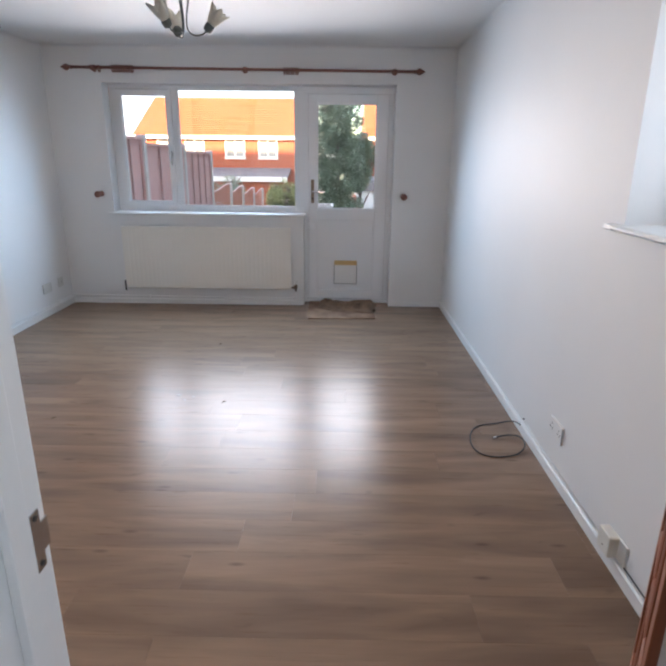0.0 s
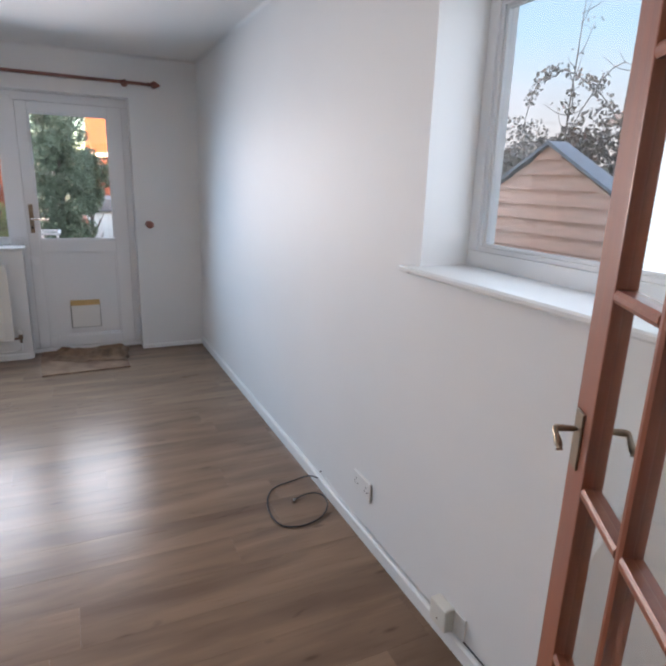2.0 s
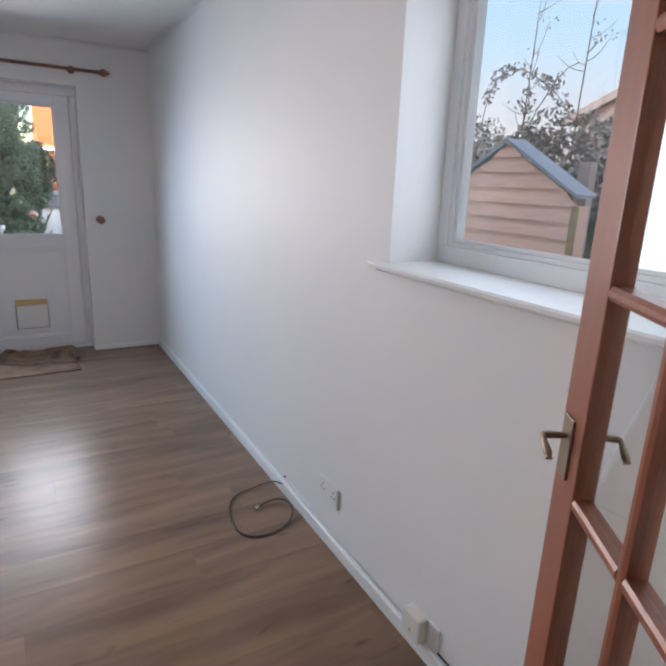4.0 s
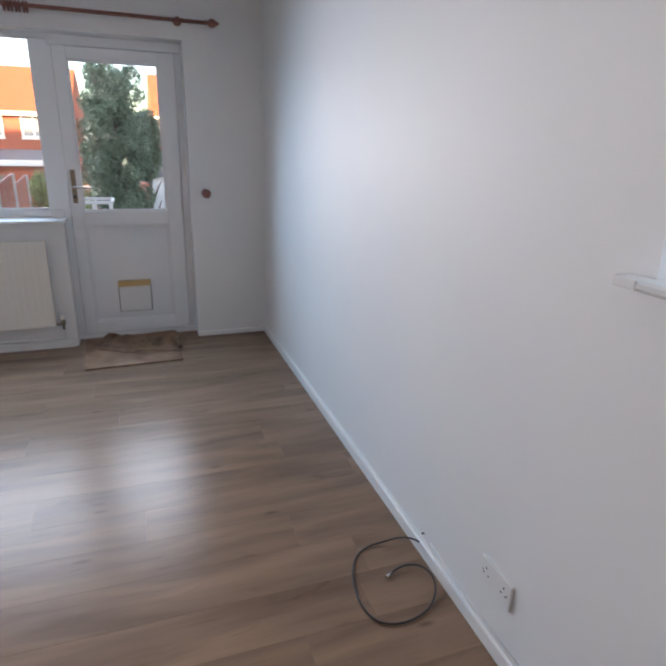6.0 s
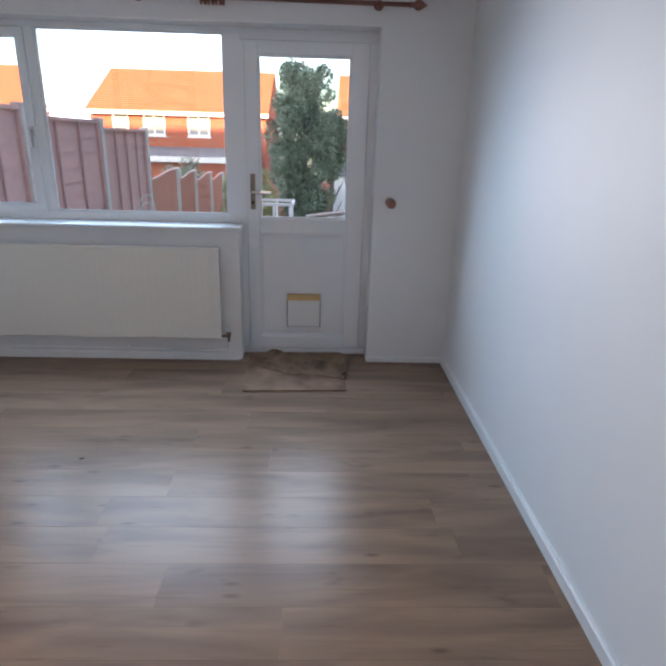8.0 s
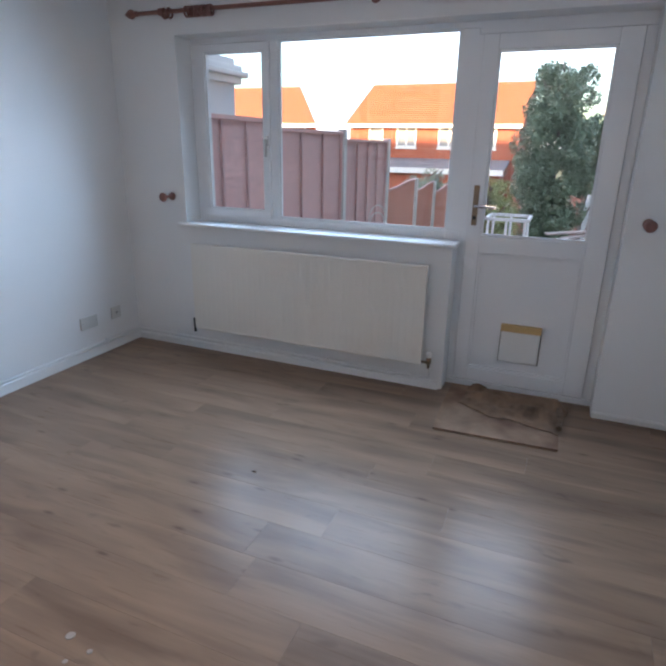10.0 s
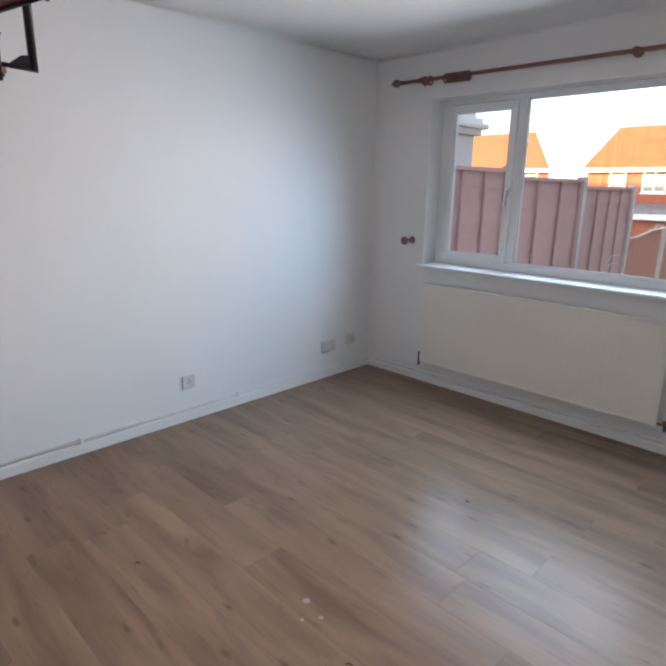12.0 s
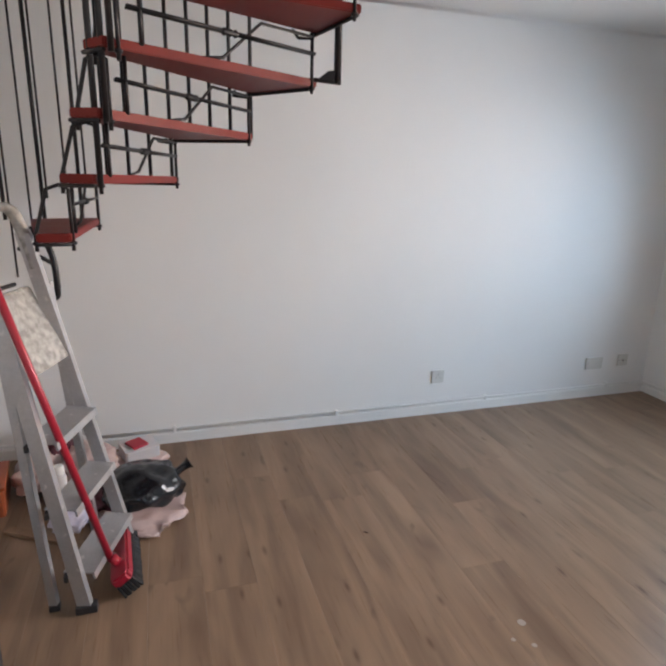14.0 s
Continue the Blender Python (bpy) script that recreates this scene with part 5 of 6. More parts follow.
ys = [-300, -60, -5, 6.4, 7, 8, 9, 10, 11, 12, 13, 14, 15, 16, 17, 18, 19, 20, 21, 22, 23, 24, 25, 26, 28, 32, 40, 60, 120, 600]
xs = [-500, -100, -40, -20, -12, -8, -6, -4, -2, 0, 2, 4, 6, 8, 12, 20, 40, 100, 500]
gv = [(x, y, ground_z(y) + (0.03 * noise.noise(Vector((x, y, 0))) if y > 7 else 0)) for y in ys for x in xs]
nx = len(xs)
gf = [(j * nx + i, j * nx + i + 1, (j + 1) * nx + i + 1, (j + 1) * nx + i) for j in range(len(ys) - 1) for i in range(nx - 1)]
tagged(raw("ground", gv, gf, GRASS), kind="structure")
bm = bmesh.new()
cube(bm, XW - 0.1, 3.6, YN + 0.31, 8.9, -0.155, -0.12)
setting("pavement", bm, PAVE)

# fence: tall lapped panels with concrete posts, then low panels stepping down the slope
FX = -1.86
posts = [7.78, 9.62, 11.45, 13.30, 14.83, 16.6, 18.4]
tops = [1.685, 1.62, 1.54, 0.87, 0.75, 0.62, 0.5]
prev = 5.95 + 0.5
fence = thing("fence", (FX, 0, 0), "garden fence of faded pinkish timber panels between pale concrete posts", "fence")
for k, (py, tz) in enumerate(zip(posts, tops)):
    low = k >= 3
    y0, y1 = prev + 0.06, py - 0.06
    base = ground_z((y0 + y1) / 2) + 0.02
    f = new("fence_panel")
    f.parent = fence
    tagged(f, "low cedar-red panel with a dipping top" if low else "tall faded pinkish-red lapped panel")
    if not low:
        n = 12
        for i in range(n):
            z0 = base + (tz - 0.05 - base) * i / n
            z1 = base + (tz - 0.05 - base) * (i + 1) / n + 0.015
            bm = bmesh.new()
            prism(bm, [(-0.012, z0), (0.0075, z0), (-0.006, z1), (-0.012, z1)], "y", y0, y1)
            part("board", bm, FENCE, f)
        for i in range(5 if k == 2 else 4):
            m = 4 if k == 2 else 3
            y = y0 + 0.02 + (y1 - y0 - 0.04) * i / m
            part("batten", (lambda b: (cube(b, 0.008, 0.032, y - 0.011, y + 0.011, base, tz - 0.04, 0.002), b)[1])(bmesh.new()), FENCE if i in (0, m) else FENCE_DARK, f)
        part("cap", (lambda b: (cube(b, -0.03, 0.036, y0, y1, tz - 0.035, tz, 0.003), b)[1])(bmesh.new()), FENCE, f)
    else:
        n = 9
        for i in range(n):
            a0, a1 = y0 + (y1 - y0) * i / n, y0 + (y1 - y0) * (i + 1) / n - 0.006
            u = (i + 0.5) / n
            zt = tz + 0.02 - 0.10 * (1 - u) * math.sin(math.pi * min(1, u + 0.25))
            part("board", (lambda b: (cube(b, -0.008, 0.008, a0, a1, base, zt - 0.02, 0.002), b)[1])(bmesh.new()), FENCE2, f)
        pts = [(0.01, y0 + (y1 - y0) * i / 12, tz + 0.01 - 0.10 * (1 - i / 12) * math.sin(math.pi * min(1, i / 12 + 0.25))) for i in range(13)]
        bm = bmesh.new()
        tube(bm, pts, 0.02, 6)
        part("cap", bm, FENCE, f)
    boxpart("post", CONCRETE, fence, -0.05, 0.05, py - 0.05, py + 0.05, ground_z(py) - 0.1, tz + 0.03, 0.008, "pale grey concrete post")
    prev = py


# houses across the way
def house(x0, x1, hip_right, windows, door_x=None):
    y0, y1, z0, eave, ridge = 31.0, 39.0, -2.5, 2.50, 4.72
    h = thing("brick_house", (0, 0, 0), "red brick terraced house with orange tiled roof, in low sun", "house", "houses across the way")
    bm = bmesh.new()
    prism(bm, [(x0, y0), (x1, y0), (x1 - 4.4 if hip_right else x1, y1), (x0, y1)], "z", z0, eave)
    if not hip_right:
        prism(bm, [(y0, eave), (y1, eave), ((y0 + y1) / 2, ridge - 0.1)], "x", x0 + 0.01, x1 - 0.01)
    part("wall", bm, BRICK_HOUSE, h)
    bm = bmesh.new()
    ym = (y0 + y1) / 2
    o = 0.35
    za = eave - 0.02
    e = [(x0 - 0.15, y0 - o, za), (x1 + 0.15, y0 - o, za), (x1 - 4.2 if hip_right else x1 + 0.15, y1 + o, za), (x0 - 0.15, y1 + o, za)]
    rr = x1 - 2.9 if hip_right else x1 + 0.15
    r = [(x0 - 0.15, ym, ridge), (rr, ym, ridge)]
    v = [bm.verts.new(p) for p in e] + [bm.verts.new(p) for p in r] + [bm.verts.new((p[0], p[1], p[2] - 0.12)) for p in e]
    for q in ((0, 1, 5, 4), (2, 3, 4, 5), (1, 2, 5), (3, 0, 4), (0, 6, 7, 1), (1, 7, 8, 2), (2, 8, 9, 3), (3, 9, 6, 0), (6, 9, 8, 7)):
        bm.faces.new([v[j] for j in q])
    part("roof", bm, TILE, h)
    rows = 22
    bm = bmesh.new()
    for i in range(1, rows):
        t = i / rows
        yy, zz = y0 - o + (ym - y0 + o) * t, za + (ridge - za) * t
        xr = x1 + 0.15 - (x1 + 0.15 - rr) * t
        prism(bm, [(yy - 0.10, zz - 0.03), (yy - 0.10, zz - 0.008), (yy + 0.05, zz + 0.03), (yy + 0.05, zz)], "x", x0 - 0.14, xr - 0.01)
    part("tile_courses", bm, TILE, h)
    bm = bmesh.new()
    cube(bm, x0 - 0.15, x1 + 0.15, y0 - o - 0.09, y0 - o - 0.005, za - 0.16, za + 0.02)
    part("gutter", bm, TRIMW, h)
    for wx0, wx1 in windows:
        wz0, wz1 = 1.42, 2.44
        w = new("window")
        w.parent = h
        bm = bmesh.new()
        cube(bm, wx0 - 0.04, wx1 + 0.04, y0 - 0.06, y0 - 0.005, wz0 - 0.08, wz0)
        cube(bm, wx0, wx1, y0 - 0.045, y0 - 0.005, wz1 - 0.09, wz1)
        cube(bm, wx0, wx1, y0 - 0.045, y0 - 0.005, wz0, wz0 + 0.09)
        n = 2 if wx1 - wx0 > 0.8 else 1
        for i in range(n + 1):
            x = wx0 + 0.04 + (wx1 - wx0 - 0.08) * i / n
            cube(bm, x - 0.045, x + 0.045, y0 - 0.044, y0 - 0.006, wz0 + 0.09, wz1 - 0.09)
        cube(bm, wx0 + 0.05, wx1 - 0.05, y0 - 0.04, y0 - 0.006, wz1 - 0.38, wz1 - 0.33)
        part("frame", bm, TRIMW, w)
        for i in range(n):
            xa = wx0 + 0.09 + (wx1 - wx0 - 0.08) * i / n
            xb = wx0 + 0.04 + (wx1 - wx0 - 0.08) * (i + 1) / n - 0.05
            boxpart("pane", PANE_FAR, w, xa, xb, y0 - 0.02, y0 - 0.004, wz0 + 0.09, wz1 - 0.09)
    bm = bmesh.new()
    prism(bm, [(y0 - 2.2, 0.52), (y0 - 0.003, 0.92), (y0 - 0.003, 0.80), (y0 - 2.2, 0.40)], "x", x0 + 1.2, x1 - 0.3)
    part("porch_roof", bm, GREYROOF, h)
    bm = bmesh.new()
    cube(bm, x0 + 1.2, x1 - 0.3, y0 - 2.26, y0 - 2.21, 0.30, 0.54)
    part("fascia", bm, TRIMW, h)
    bm = bmesh.new()
    cube(bm, x0 + 1.4, x1 - 0.5, y0 - 2.0, y0 - 0.003, z0, 0.44)
    part("porch", bm, BRICK_HOUSE, h)


# unseen house added behind, to throw shade over the garden in the east
shade = thing("brick_house", (0, 0, 0), "tall brick house with a dark roof, unseen, added for shade", "house")
boxpart("wall", BRICK_HOUSE, shade, -5, 9, -16, -9, -0.3, 6.5)
bm = bmesh.new()
prism(bm, [(-16.3, 6.52), (-8.7, 6.52), (-12.5, 10.2)], "x", -5.3, 9.3)
part("roof", bm, GREYROOF, shade)
house(-10.1, -1.75, False, [(-9.05, -8.3), (-7.6, -6.58), (-5.5, -4.45), (-3.75, -2.75)])
house(-20.5, -12.0, True, [(-13.6, -12.6), (-16.5, -15.5)])
house(2.0, 12.0, False, [(3.0, 4.0), (5.5, 6.5)])

# neighbour's white garden room behind the fence
nb = thing("garden_room", (0, 0, 0), "white rendered garden room with a stepped cornice behind the fence", "outbuilding")
boxpart("wall", RENDER_W, nb, -7.5, -3.33, 8.2, 9.5, -0.3, 2.18)
bm = bmesh.new()
cube(bm, -7.5, -3.26, 8.13, 9.57, 2.18, 2.26, 0.01)
cube(bm, -7.5, -3.19, 8.06, 9.64, 2.26, 2.33, 0.02)
cube(bm, -7.5, -3.25, 8.12, 9.58, 2.33, 2.40, 0.02)
cube(bm, -7.5, -3.32, 8.2, 9.5, 2.40, 2.48, 0.01)
part("cornice", bm, TRIMW, nb)
bm = bmesh.new()
cube(bm, -3.75, -3.40, 8.185, 8.2, 1.75, 2.08)
part("window", bm, CREAM, nb)

# white garage and low walls beyond the garden
ga = thing("garage", (0, 0, 0), "low white garage with a dark felt roof beyond the garden", "garage")
boxpart("wall", RENDER_W, ga, 1.27, 5.5, 24.0, 28.5, -2.5, 0.16)
boxpart("roof", GREYROOF, ga, 1.15, 5.6, 23.85, 28.6, 0.18, 0.62)
gw = thing("garden_wall", (0, 0, 0), "low red brick garden wall at the bottom of the garden", "wall")
boxpart("wall", BRICK, gw, -12, 1.2, 21.0, 21.22, -2.3, -0.55)
bk = thing("brick_pier", (0, 0, 0), "short red brick wall end beside the white garage", "wall")
boxpart("wall", BRICK, bk, 0.75, 1.24, 22.5, 24.0, -2.0, 0.02)


def foliage(name, parent, mat_, centres, count, leaf, seed):
    """Many small folded leaves, scattered through and mostly near the skin of soft clumps."""
    r = np.random.default_rng(seed)
    w = np.array([c[3] * c[4] * c[5] for c in centres]) ** 0.67
    pick = r.choice(len(centres), count, p=w / w.sum())
    c = np.array(centres)[pick]
    v = r.normal(size=(count, 3))
    v /= np.linalg.norm(v, axis=1)[:, None]
    rad_ = (0.55 + 0.5 * r.random(count) ** 0.6)[:, None]
    pos = c[:, :3] + v * rad_ * c[:, 3:6]
    a, b = r.normal(size=(count, 3)), r.normal(size=(count, 3))
    a /= np.linalg.norm(a, axis=1)[:, None]
    b -= (b * a).sum(1)[:, None] * a
    b /= np.linalg.norm(b, axis=1)[:, None]
    s = (leaf * (0.6 + 0.8 * r.random(count)))[:, None]
    verts = np.stack([pos - a * s, pos + b * s * 0.45, pos + a * s, pos - b * s * 0.45], 1).reshape(-1, 3)
    idx = np.arange(count)[:, None] * 4 + np.arange(4)
    me = bpy.data.meshes.new(name)
    me.from_pydata(verts.tolist(), [], idx.tolist())
    me.materials.append(mat_)
    ob = new(name, me)
    ob.parent = parent
    return tagged(ob, kind="stuff") if parent is None else ob


def clumps(seed, x, y, z0, z1, rx, shape, n, size):
    r = random.Random(seed)
    out = []
    for _ in range(n):
        t = r.random()
        a = r.uniform(0, 2 * math.pi)
        rr = shape(t) * rx * math.sqrt(r.uniform(0.1, 1))
        s = size * r.uniform(0.6, 1.25) * (0.5 + 0.5 * shape(t))
        out.append((x + rr * math.cos(a), y + rr * math.sin(a), z0 + (z1 - z0) * t, s, s, s * 1.15))
    return out


def tree(name, x, y, ztop, rx, label, mat_, shape, n, size, leaf, count, seed, trunk=0.07, lift=0.35):
    t = thing(name, (0, 0, 0), label, "tree")
    zb = ground_z(y)
    bm = bmesh.new()
    tube(bm, [(x, y, zb - 0.05), (x + 0.03, y, zb + 0.5 * (ztop - zb)), (x, y, ztop - 0.6)], lambda f: trunk * (1 - 0.85 * f), 10, 1)
    r = random.Random(seed)
    for i in range(16):
        f = r.uniform(0.2, 0.85)
        a = r.uniform(0, 6.28)
        zz = zb + f * (ztop - zb)
        L = rx * shape(f) * 0.8
        tube(bm, [(x, y, zz), (x + 0.5 * L * math.cos(a), y + 0.5 * L * math.sin(a), zz + 0.15), (x + L * math.cos(a), y + L * math.sin(a), zz + 0.4)], lambda g: 0.022 * (1 - 0.7 * g), 6)
    part("trunk", bm, BARK, t)
    foliage("crown", t, mat_, clumps(seed, x, y, zb + lift, ztop - size * 0.6, rx, shape, n, size), count, leaf, seed)


cone = lambda t: max(0.22, math.sqrt(max(0.0, 1 - ((t - 0.55) / 0.56) ** 2)))
tree("evergreen_tree", 0.55, 12.0, 2.72, 0.50, "tall dense evergreen shrub with small dark leaves", LEAF, cone, 150, 0.17, 0.026, 46000, 21)
tree("shrub_tree", 1.03, 13.0, 1.95, 0.33, "smaller evergreen shrub with glossy leaves growing against the tall one", LEAF, cone, 45, 0.16, 0.03, 8000, 22, 0.05, 1.4)
tree("round_bush", -0.72, 15.0, 0.98, 0.62, "broad yellow-green garden bush", LEAF2, lambda t: math.sqrt(max(0.05, 1 - (1.3 * t - 0.3) ** 2)), 40, 0.22, 0.03, 12000, 23, 0.04, 0.2)
tree("grey_bush", -3.1, 19.6, 0.98, 0.95, "pale grey-green bush beyond the low fence", LEAF4, lambda t: math.sqrt(max(0.05, 1 - (1.3 * t - 0.3) ** 2)), 30, 0.3, 0.04, 7000, 24, 0.04, 0.3)

# white garden table frame, timber pile and a wheel-shaped ornament
gt = thing("garden_table", pose(0.32, 8.8, -0.12), "white metal garden table frame without a top", "garden table")
for x in (-0.19, 0.0, 0.19):
    for y in (-0.22, 0.22):
        bm = bmesh.new()
        tube(bm, [(x, y, 0), (x * 0.92, y, 0.90)], 0.013, 8)
        part("leg", bm, TRIMW, gt)
bm = bmesh.new()
for y in (-0.22, 0.22):
    cube(bm, -0.2, 0.2, y - 0.014, y + 0.014, 0.90, 0.93, 0.003)
for x in (-0.2, 0.2):
    cube(bm, x - 0.014, x + 0.014, -0.205, 0.205, 0.901, 0.929, 0.003)
part("frame", bm, TRIMW, gt)
rnd = random.Random(8)
pile = thing("timber_pile", (0.0, 0, 0), "loose stack of weathered planks on the patio", "timber")
for k in range(16):
    m = pose(0.98 + rnd.uniform(-0.16, 0.2), 9.7 + 0.035 * k, -0.10 + 0.040 * k, rnd.uniform(-2, 2), rnd.uniform(-6, 6), rnd.uniform(20, 55))
    bm = bmesh.new()
    cube(bm, -0.4, 0.4, -0.05, 0.05, 0, 0.022, 0.003, m)
    part("plank", bm, PLANK, pile)
orn = thing("wire_ornament", pose(-1.29, 9.4, 0.14), "round wire garden ornament in front of the fence", "ornament")
for r, zc in ((0.17, 0.47), (0.11, 0.44)):
    bm = bmesh.new()
    tube(bm, [(0.05 * math.cos(a), r * math.cos(a), zc + r * math.sin(a)) for a in (math.pi * j / 16 for j in range(17))], 0.007, 6)
    tube(bm, [(0.05, r, zc), (0.05, r, -0.15)], 0.007, 6)
    tube(bm, [(-0.05, -r, zc), (-0.05, -r, -0.15)], 0.007, 6)
    part("hoop", bm, CONCRETE, orn)

# shed seen through the east window
sh = thing("garden_shed", (0, 0, 0), "small shed of wide brown boards with a grey felt roof", "shed")
AY, AZ, EYR, EZR = 5.34, 1.93, 1.0, 0.55
def roof_z(y):
    return AZ - EZR * abs(y - AY) / EYR
nb_ = 14
for i in range(nb_):
    z0, z1 = -0.12 + 0.147 * i, -0.12 + 0.147 * (i + 1) + 0.004
    if z0 > AZ - 0.05:
        break
    def half(z):
        return min(0.9, max(0.02, (AZ - 0.03 - z) / EZR * EYR))
    bm = bmesh.new()
    a, b = half(z0), half(min(z1, AZ - 0.04))
    vs = [bm.verts.new(p) for p in ((5.0, AY - a, z0), (5.0, AY + a, z0), (5.022, AY + b, z1), (5.022, AY - b, z1), (5.03, AY - a, z0), (5.03, AY + a, z0), (5.03, AY + b, z1), (5.03, AY - b, z1))]
    for q in ((0, 1, 2, 3), (7, 6, 5, 4), (0, 4, 5, 1), (3, 2, 6, 7), (0, 3, 7, 4), (1, 5, 6, 2)):
        bm.faces.new([vs[k] for k in q])
    part("board", bm, SHED, sh)
boxpart("wall", SHED, sh, 5.031, 5.22, AY - 0.86, AY + 0.86, -0.15, 1.36)
for s in (-1, 1):
    bm = bmesh.new()
    ye, ya = AY + s * 0.90, AY
    vs = [bm.verts.new((x, y, z)) for x in (4.975, 5.24) for y, z in ((ya, AZ - 0.0), (ye, AZ - 0.50), (ye, AZ - 0.47), (ya, AZ + 0.04))]
    for q in ((0, 1, 2, 3), (7, 6, 5, 4), (0, 4, 5, 1), (1, 5, 6, 2), (2, 6, 7, 3), (3, 7, 4, 0)):
        bm.faces.new([vs[k] for k in q])
    part("roof", bm, FELT, sh)
bm = bmesh.new()
cube(bm, 4.965, 4.998, AY - 0.93, AY - 0.87, -0.15, 1.36, 0.004)
part("corner_post", bm, SHEDPOST, sh)
pt = thing("timber_post", (5.6, 4.845, 0), "pale square timber post behind the shed", "post")
boxpart("post", PLANK, pt, -0.05, 0.05, -0.07, 0.07, -0.16, 1.77, 0.004)

hedge = []
r = random.Random(5)
for i in range(320):
    y = r.uniform(1.5, 11)
    top = 2.42 + 0.03 * (8.2 - y) + r.uniform(-0.25, 0.1)
    z = r.uniform(0, 1) ** 0.6 * top
    c = r.uniform(0.18, 0.34)
    hedge.append((7.1 + r.uniform(-0.2, 0.6), y, z - 0.15, c, c, c))
hg = thing("ivy_bank", (0, 0, 0), "dense bank of ivy and brambles behind the shed", "hedge")
foliage("leaves", hg, LEAF3, hedge, 60000, 0.04, 31)
bm = bmesh.new()
for k in range(4):
    prism(bm, [(7.35, -0.2), (9.0, -0.2), (9.0, 1.9), (7.8, 1.75)], "y", 0.5 + 3 * k, 3.49 + 3 * k)
bmesh.ops.transform(bm, matrix=Matrix.Identity(4), verts=bm.verts)
part("bank", bm, GRASS, hg)


def sapling(x, y, ztop, seed, leafy):
    s = thing("bare_sapling", (0, 0, 0), "thin bare sapling with a few last leaves on its twigs", "tree")
    rr = random.Random(seed)
    bm = bmesh.new()
    z0 = ground_z(y)
    tube(bm, [(x, y, z0), (x + 0.02, y + 0.05, (z0 + ztop) / 2), (x, y - 0.04, ztop)], lambda f: 0.02 * (1 - 0.8 * f), 7, 1)
    tips = []
    for i in range(16):
        z = rr.uniform(1.7, ztop - 0.15)
        a = rr.choice((-1, 1)) * rr.uniform(0.25, 0.9)
        L = rr.uniform(0.25, 0.6)
        e = (x + rr.uniform(-0.2, 0.2), y + a * L, z + L * rr.uniform(0.3, 0.8))
        tube(bm, [(x, y, z), ((x + e[0]) / 2, (y + e[1]) / 2, z + 0.05), e], lambda f: 0.006 * (1 - 0.6 * f), 5, 1)
        tips.append((*e, 0.10, 0.12, 0.08))
    part("trunk", bm, BARK, s)
    foliage("leaves", s, LEAF3, tips if leafy else tips[:5], 170 if leafy else 40, 0.028, seed)


sapling(6.9, 6.95, 3.9, 41, False)
sapling(7.3, 6.40, 4.2, 42, False)
sapling(7.4, 5.3, 4.2, 43, False)
bramble = thing("bramble", (0, 0, 0), "arching bramble stem with clumps of dark green leaves", "bramble")
arch = [(6.8, 7.7, 2.2), (6.8, 7.61, 2.71), (6.8, 7.46, 3.0), (6.8, 7.1, 3.1), (6.8, 6.65, 2.88), (6.8, 6.3, 2.62), (6.8, 6.05, 2.3)]
bm = bmesh.new()
tube(bm, arch, 0.007, 6, 2)
tube(bm, [(6.85, 7.0, 3.06), (6.85, 6.85, 2.8), (6.85, 6.9, 2.4)], 0.006, 6, 1)
tube(bm, [(6.85, 6.9, 2.2), (6.8, 6.6, 2.6), (6.8, 6.3, 2.95), (6.8, 6.1, 3.0)], 0.006, 6, 1)
part("stem", bm, BARK, bramble)
foliage("leaves", bramble, LEAF3, [(*Vector(a).lerp(Vector(b), t), 0.09, 0.10, 0.08) for a, b in zip(arch[1:], arch[2:]) for t in (0.1, 0.55)] + [(6.85, 6.9, 2.65, 0.1, 0.12, 0.16), (6.8, 6.45, 2.8, 0.1, 0.14, 0.1)], 420, 0.034, 44)
rf = thing("neighbour_house", (0, 0, 0), "neighbouring house with a pink-grey tiled roof beyond the hedge", "house")
bm = bmesh.new()
prism(bm, [(2.8, -0.3), (2.8, 3.62), (8.0, 5.66), (13.2, 3.62), (13.2, -0.3)], "x", 15.9, 24)
part("wall", bm, PINK_BRICK, rf)
for s_ in (-1, 1):
    bm = bmesh.new()
    prism(bm, [(8.0, 5.70), (8.0, 5.86), (8.0 + s_ * 5.7, 3.63), (8.0 + s_ * 5.7, 3.47)], "x", 15.7, 24.2)
    part("roof", bm, PINK_BRICK, rf)
    bm = bmesh.new()
    prism(bm, [(8.0, 5.60), (8.0, 5.695), (8.0 + s_ * 5.6, 3.505), (8.0 + s_ * 5.6, 3.41)], "x", 15.66, 15.74)
    part("bargeboard", bm, PLANK, rf)

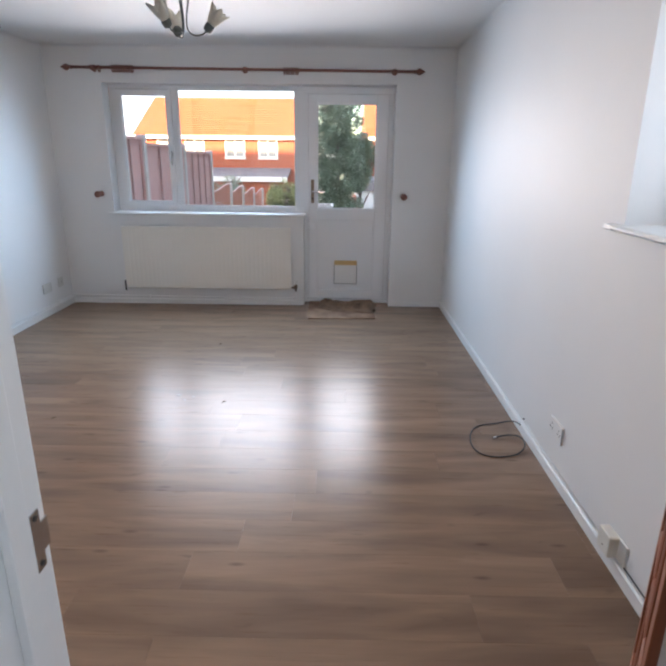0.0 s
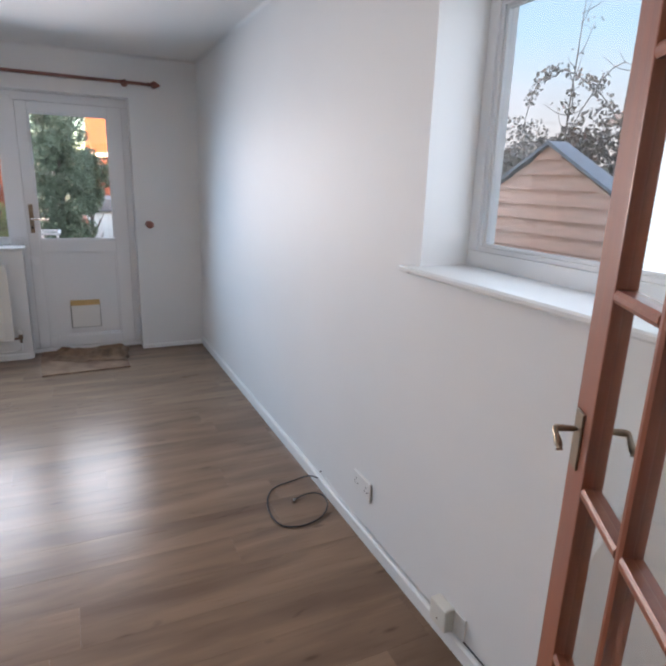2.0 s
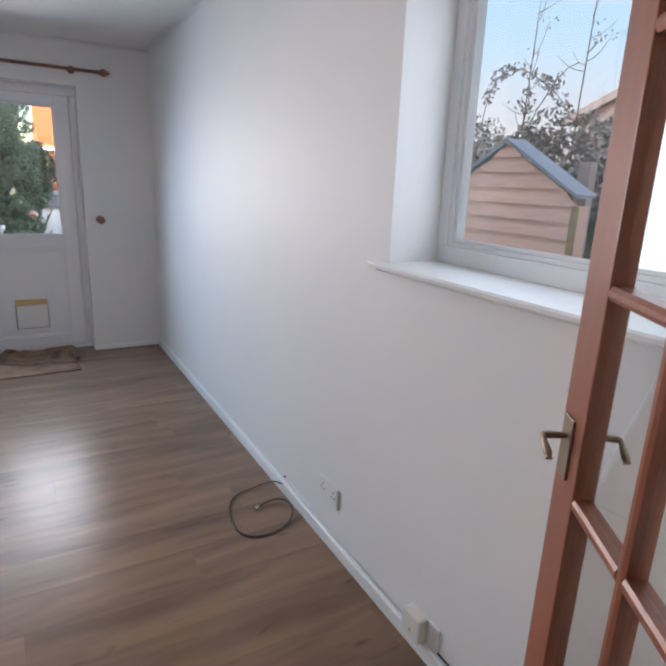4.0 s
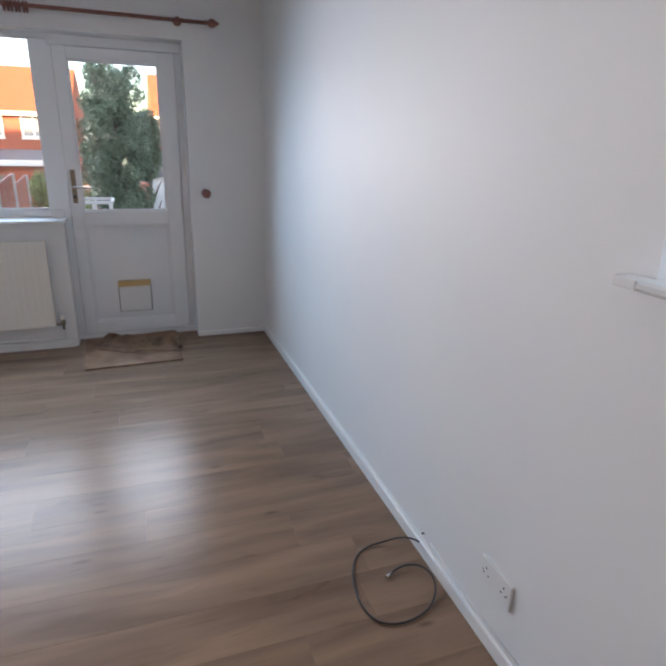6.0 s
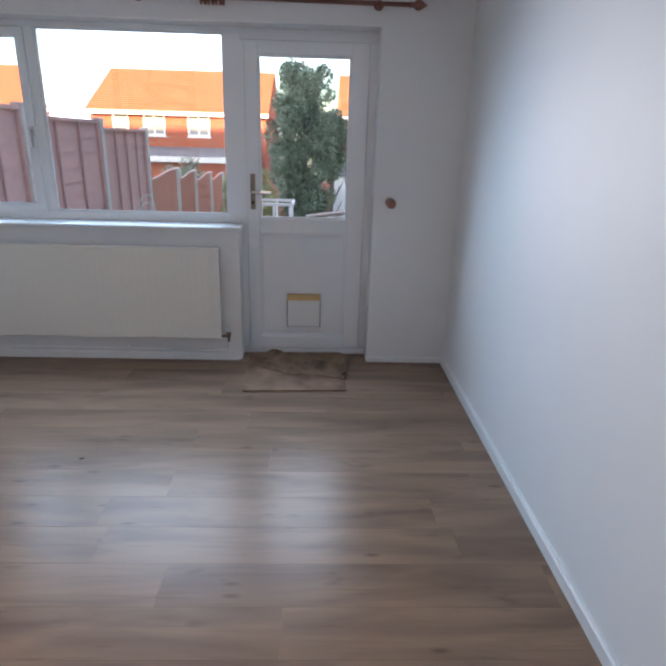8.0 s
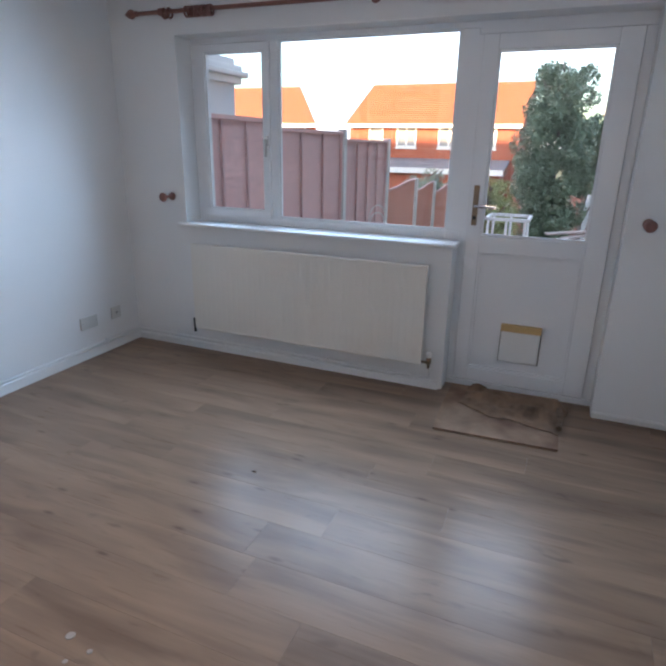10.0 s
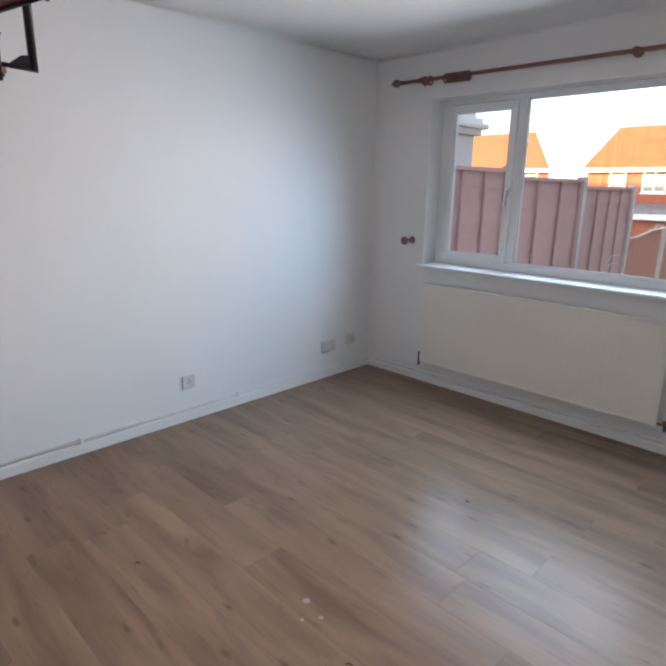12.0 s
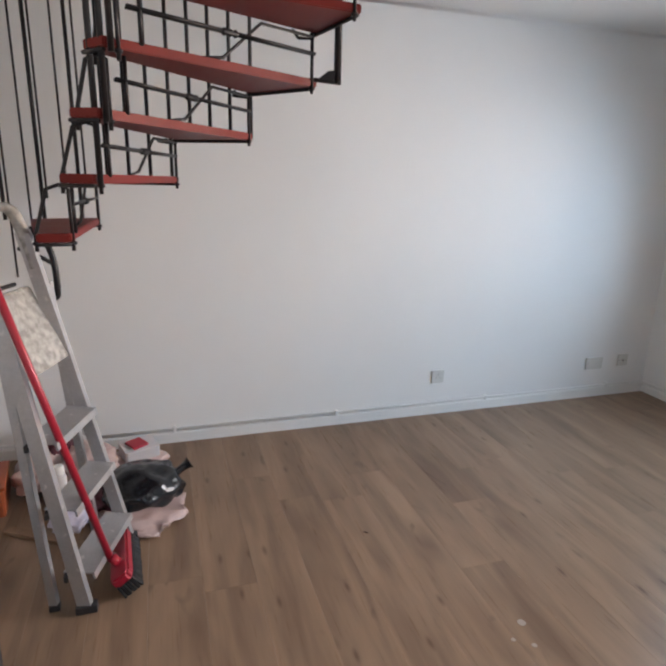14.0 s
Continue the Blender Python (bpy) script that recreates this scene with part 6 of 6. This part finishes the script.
bm = bmesh.new()
ends = [[bm.verts.new((150 * math.sin(radians(a)), 150 * math.cos(radians(a)), z)) for z in (-3, 190)] for a in range(28, 125, 6)]
for a, b in zip(ends, ends[1:]):
    bm.faces.new((a[0], b[0], b[1], a[1]))
setting("backdrop", bm, far_sky())

# ---- floor boards ----
bm = bmesh.new()
cube(bm, XW - 0.001, XE + 0.001, -1.4, YN, -0.06, -0.012)
cube(bm, DOOR_L, DOOR_R, YN, Y0 - 0.02, -0.019, -0.012)
floor = setting("floor", bm, UNDER)
BW, BL, BT = 0.2, 1.38, 0.0118
cache = {}


def board(x0, x1, y0, y1):
    key = (round(x1 - x0, 3), round(y1 - y0, 3))
    if key not in cache:
        hx, hy, c = (x1 - x0) / 2 - 0.00015, (y1 - y0) / 2 - 0.00015, 0.0004
        top = [(-hx + c, -hy + c, 0), (hx - c, -hy + c, 0), (hx - c, hy - c, 0), (-hx + c, hy - c, 0)]
        low = [(-hx, -hy, -c), (hx, -hy, -c), (hx, hy, -c), (-hx, hy, -c)]
        bot = [(p[0], p[1], -BT) for p in low]
        me = bpy.data.meshes.new("floor_board")
        me.from_pydata(top + low + bot, [], [(0, 1, 2, 3)] + [(k, k + 4, (k + 1) % 4 + 4, (k + 1) % 4) for k in range(4)] + [(k + 4, k + 8, (k + 1) % 4 + 8, (k + 1) % 4 + 4) for k in range(4)])
        me.materials.append(FLOOR)
        cache[key] = me
    ob = new("floor_board", cache[key])
    ob.location = ((x0 + x1) / 2, (y0 + y1) / 2, 0)
    ob.parent = floor


rnd = random.Random(12)
row = 0
y = 2.29 - 19 * BW
while y < YN - 0.001:
    a, b = max(y, -1.4), min(y + BW, YN)
    start = {19: 0.272, 27: -1.11}.get(row, rnd.uniform(-BL, 0))
    x = start - BL * math.ceil((start - XW) / BL)
    while x < XE:
        p, q = max(x, XW), min(x + BL, XE)
        if q - p > 0.02 and b - a > 0.02:
            board(p, q, a, b)
        x += BL
    y += BW
    row += 1
board(DOOR_L + 0.001, DOOR_R - 0.001, YN, Y0 - 0.021)
